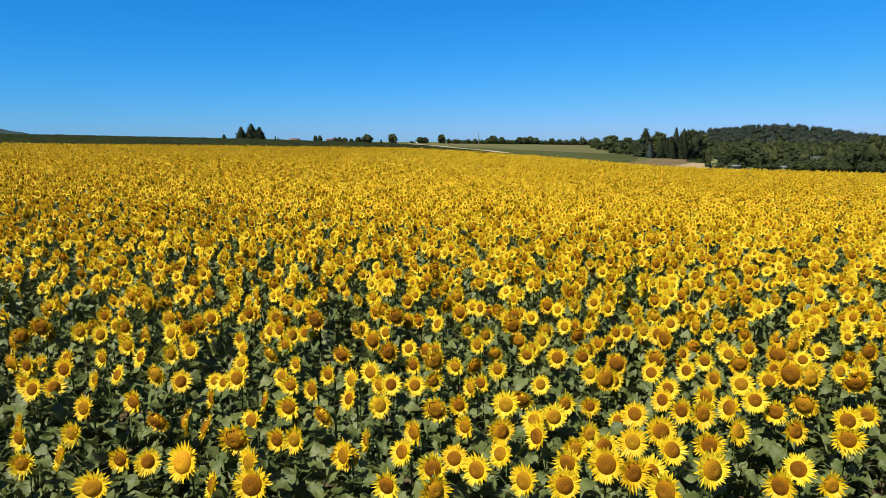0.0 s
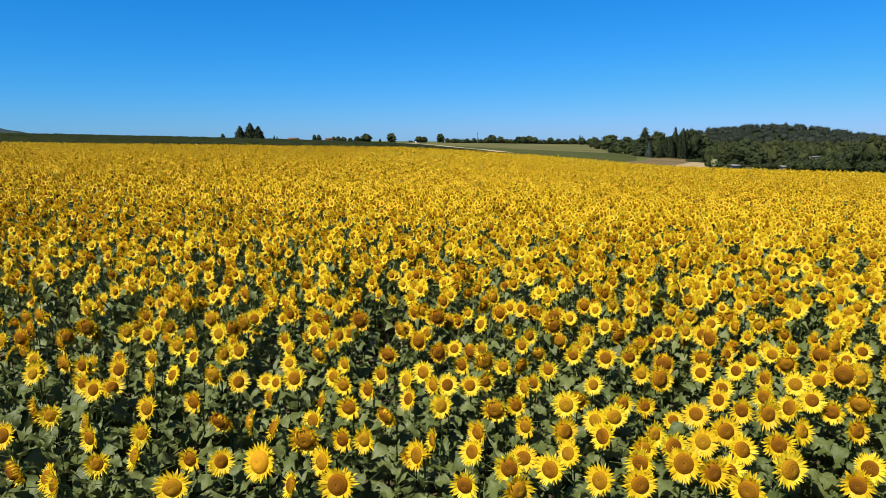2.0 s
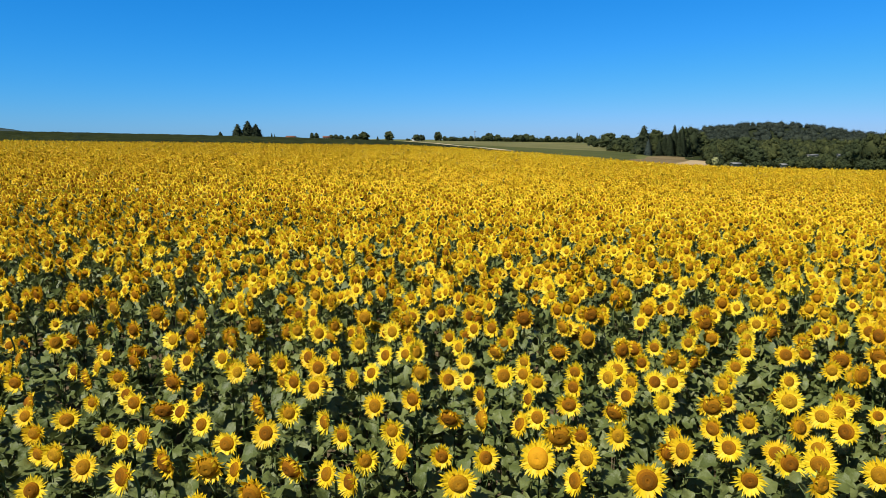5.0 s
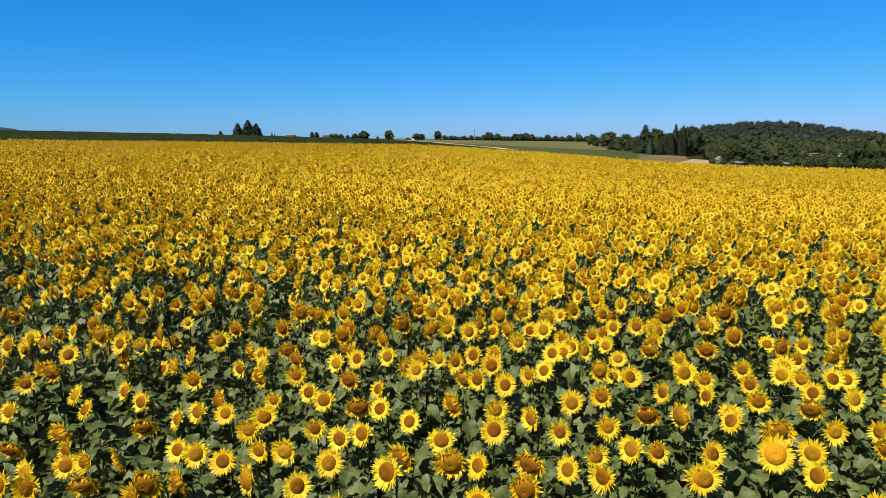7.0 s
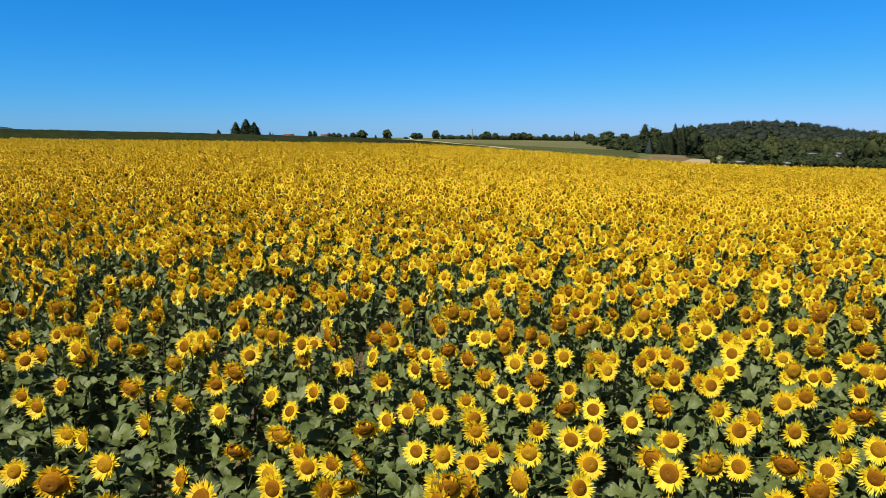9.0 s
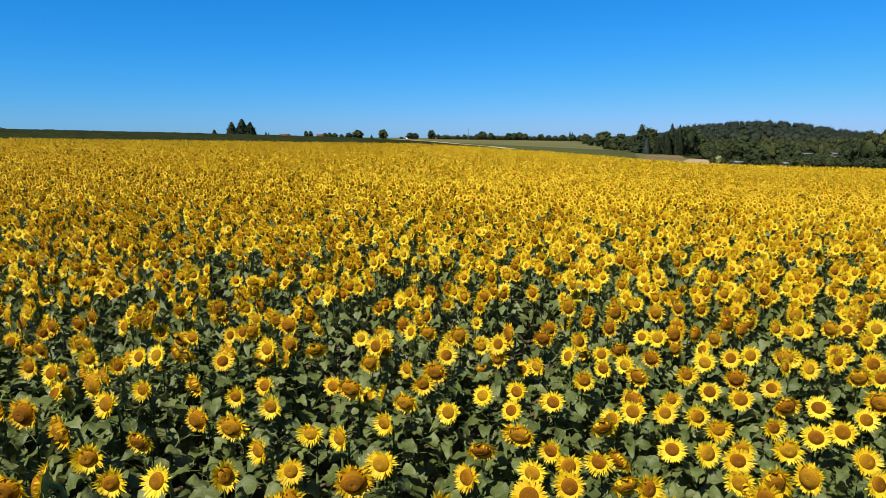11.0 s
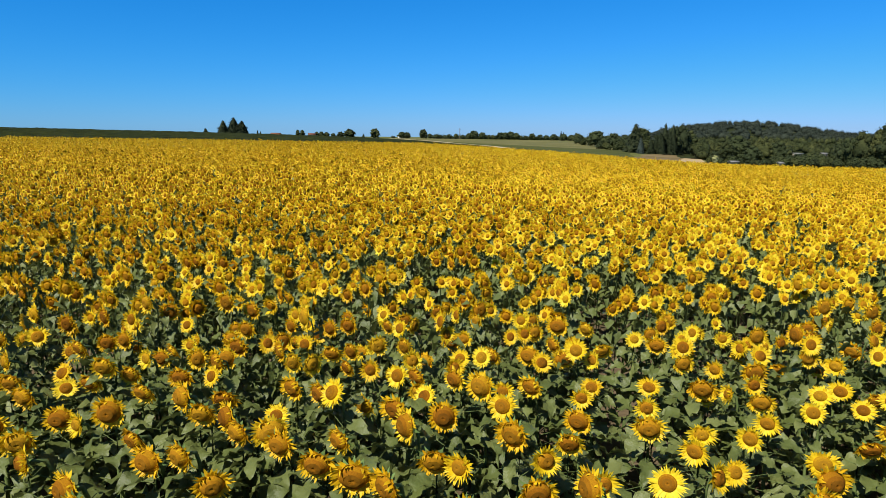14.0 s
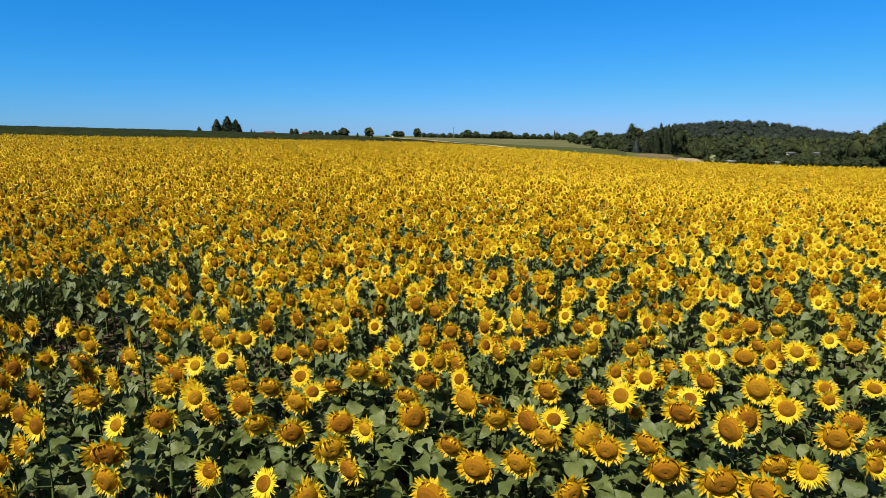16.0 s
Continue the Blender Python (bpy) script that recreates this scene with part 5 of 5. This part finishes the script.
big = tagged(Design(99, 20, 0.080, 0.070, 0.10, True).thing([PETAL, FRESH_DISC, FRESH_DISC, LEAF, STEM, CALYX, FRESH_DISC]), "large freshly opened sunflower with a plain yellow disc", "sunflower", "sunflowers in the field")
big.matrix_basis = Matrix.Translation((BIG[0], BIG[1] + 0.09, ground_z(*BIG[:2]) + 0.05)) @ Matrix.Rotation(radians(-20), 4, "Z") @ Matrix.Diagonal((0.94, 0.94, (BIG[2] - ground_z(*BIG[:2]) - 0.05) / TOP, 1))
heroes.append(BIG[:2])


hero_xy = np.array(heroes).reshape(-1, 2)
closest = np.full(len(px), 9.0)
for hx, hy in hero_xy:
    closest = np.minimum(closest, np.hypot(px - hx, py - hy))
by_path = (py > 3.0) & (py < 5.4) & (px > -16.6) & (px < 3.9)
free = closest > np.where(by_path, 0.36, 0.23)
px, py = px[free], py[free]
for k in range(14):
    if k not in used:
        plant(k, -5.0 + 0.3 * k, 1.2, FACING, 1.0, 1.66)


def sow(name, label, bags, x, y, rng, size, spread, ripe):
    """One object for many plants that nobody could count: bags of corners, set down at x, y."""
    pick = rng.integers(0, len(bags), len(x)) if len(bags) != 14 else rng.choice(14, len(x), p=WEIGHTS)
    older = rng.random(len(x)) < 0.06 + 0.68 * smooth(1, -22, x)      # riper, drooping heads towards the field's -x side
    pick = np.where(older, rng.choice(ripe, len(x)), pick)
    vs, fs, ms, ts, base = [], [], [], [], 0
    for k, bag in enumerate(bags):
        v, f, m = bag.arrays()
        s = np.where(pick == k)[0]
        if not len(s):
            continue
        a = facing(rng, len(s))
        g = land(x[s], y[s]) + 0.05
        sc = rng.uniform(*size, len(s))
        sz = (1.0 + rng.normal(0, spread, len(s))) * (1 + 0.035 * clumped(x[s], y[s]))
        ca, sa = np.cos(a)[:, None], np.sin(a)[:, None]
        vx, vy, vz = v[:, 0][None] * sc[:, None], v[:, 1][None] * sc[:, None], v[:, 2][None] * sz[:, None]
        w = np.stack([ca * vx - sa * vy + x[s][:, None], sa * vx + ca * vy + y[s][:, None], vz + g[:, None]], -1)
        vs.append(w.reshape(-1, 3).astype(np.float32))
        fs.append((f[None] + (base + np.arange(len(s)) * len(v))[:, None, None]).reshape(-1, 3).astype(np.int32))
        ms.append(np.tile(m, len(s)))
        ts.append(np.repeat(rng.random(len(s)), len(v)))
        base += len(s) * len(v)
    me = mesh_from(name, np.concatenate(vs), np.concatenate(fs), MATS, np.concatenate(ms), np.concatenate(ts), len(bags[0].f) < 60)
    return tagged(new(name, me), label, "sunflower field", kind="stuff")


def far_bag(seed, nod, leaves, points=7, disc=4, near=False):
    """A sunflower seen from afar: a jagged ring of petals round a dark disc over a few leaves."""
    old = 1.0 if nod < -2 else 0.0               # drooping heads are riper: a broader disc, shorter petals
    rng = random.Random(seed)
    hp = head_pose(TOP, nod, 1.0)
    b = Bag()
    tip, disc_r, cup = rng.uniform(0.108, 0.126) - 0.004 * old, rng.uniform(0.058, 0.066) + 0.012 * old + (0.0 if near else 0.014), rng.uniform(0.005, 0.05)
    verts = []
    for i in range(2 * points if near else points):   # the petals' ragged edge
        a = 2 * math.pi * (i + rng.uniform(-0.25, 0.25)) / (2 * points if near else points)
        r = tip * (rng.uniform(0.97, 1.08) if i % 2 or not near else rng.uniform(0.85, 0.94))
        verts.append((math.cos(a) * r, math.sin(a) * r, 0.034 + cup + rng.uniform(-0.022, 0.022)))
    b.put(verts + [(0, 0, 0.012)], [(i, (i + 1) % len(verts), len(verts)) for i in range(len(verts))], 7 if old or seed % 2 == 0 else 0)
    rim = [(math.cos(6.283 * k / disc) * disc_r, math.sin(6.283 * k / disc) * disc_r, 0.036 + 0.5 * cup) for k in range(disc)]
    if near:
        b.put(rim + [(0, 0, 0.062)], [(k, (k + 1) % disc, disc) for k in range(disc)], 6 if not old and seed % 3 == 0 else 1)
    else:
        b.put(rim, [tuple(range(disc))], 2 if seed % 2 else 1)
    b.turned(hp)
    for i in range(leaves):
        a = rng.uniform(0, 6.28)
        h = TOP * (rng.uniform(0.76, 0.93) if near else rng.uniform(0.66, 0.86))
        c, s = math.cos(a), math.sin(a)
        ln, w = rng.uniform(0.17, 0.26), rng.uniform(0.06, 0.09)
        if near:                                 # two halves folded along the rib
            k, lift = ln * 0.45, rng.uniform(0.01, 0.05)
            b.put([(c * 0.04, s * 0.04, h), (c * k - s * w, s * k + c * w, h + lift), (c * ln, s * ln, h - rng.uniform(0.05, 0.14)), (c * k + s * w, s * k - c * w, h + lift - 0.02)],
                  [(0, 2, 1), (0, 3, 2)], 3)
        else:
            b.put([(-s * w + c * 0.06, c * w + s * 0.06, h), (s * w + c * 0.06, -c * w + s * 0.06, h - 0.02), (c * ln, s * ln, h - 0.14)], [(0, 1, 2)], 3)
    return b


sow_rng = np.random.default_rng(21)
dist = np.hypot(np.clip(np.abs(px + 6.0) - 7.0, 0, None), py)
front = (py > 2.2) & (px > -15.0 - 0.66 * py) & (px < 1.2 + 0.72 * py)
aside = ~front & (dist >= 9)
zone_a = front & (dist < 7.7)
zone_b = front & (dist >= 7.7) & (dist < 22)
zone_c = front & (dist >= 22) & (dist < 50)
zone_d = front & (dist >= 50) & (dist < 95)
zone_e = (front & (dist >= 95)) | (aside & (sow_rng.random(len(px)) < 0.3))
sow("sunflower_rows", "dense rows of ripe sunflowers above grey-green leaves", [d.whole() for d in DESIGNS], px[zone_a], py[zone_a], sow_rng, (0.80, 1.04), 0.050, (0, 1, 2, 12))
sow("sunflower_rows_beyond", "packed sunflower heads further out in the field", [d.whole(False) for d in DESIGNS], px[zone_b], py[zone_b], sow_rng, (0.76, 0.98), 0.050, (0, 1, 2, 12))
sow("sunflower_rows_distant", "golden haze of countless sunflower heads towards the field's end", [far_bag(300 + k, (-14, -8, -3, 6, 11, 16, 22, 9)[k], 1, 7, 4) for k in range(8)],
    px[zone_d], py[zone_d], sow_rng, (0.86, 1.12), 0.085, (0, 1, 2))
sow("sunflower_rows_last", "yellow shimmer of the last sunflower rows before the crops", [far_bag(330 + k, (-14, -8, -3, 6, 11, 16, 22, 9)[k], 1, 5, 3) for k in range(8)],
    px[zone_e], py[zone_e], sow_rng, (0.92, 1.20), 0.090, (0, 1, 2))
sow("sunflower_rows_middle", "close-packed golden sunflower heads in the middle of the field", [far_bag(350 + k, (-16, -9, -3, 4, 9, 14, 20, 24, 28, 11)[k], 4, 9, 6, True) for k in range(10)],
    px[zone_c], py[zone_c], sow_rng, (0.80, 1.02), 0.050, (0, 1, 2))
sow("sunflower_rows_behind", "sunflower rows that go on behind the flight line", [far_bag(380 + k, (-16, -5, 2, 8, 14, 20, 24, 12)[k], 9, 7, 5, True) for k in range(8)],
    px[~front & ~aside], py[~front & ~aside], sow_rng, (0.92, 1.14), 0.055, (0, 1, 2))
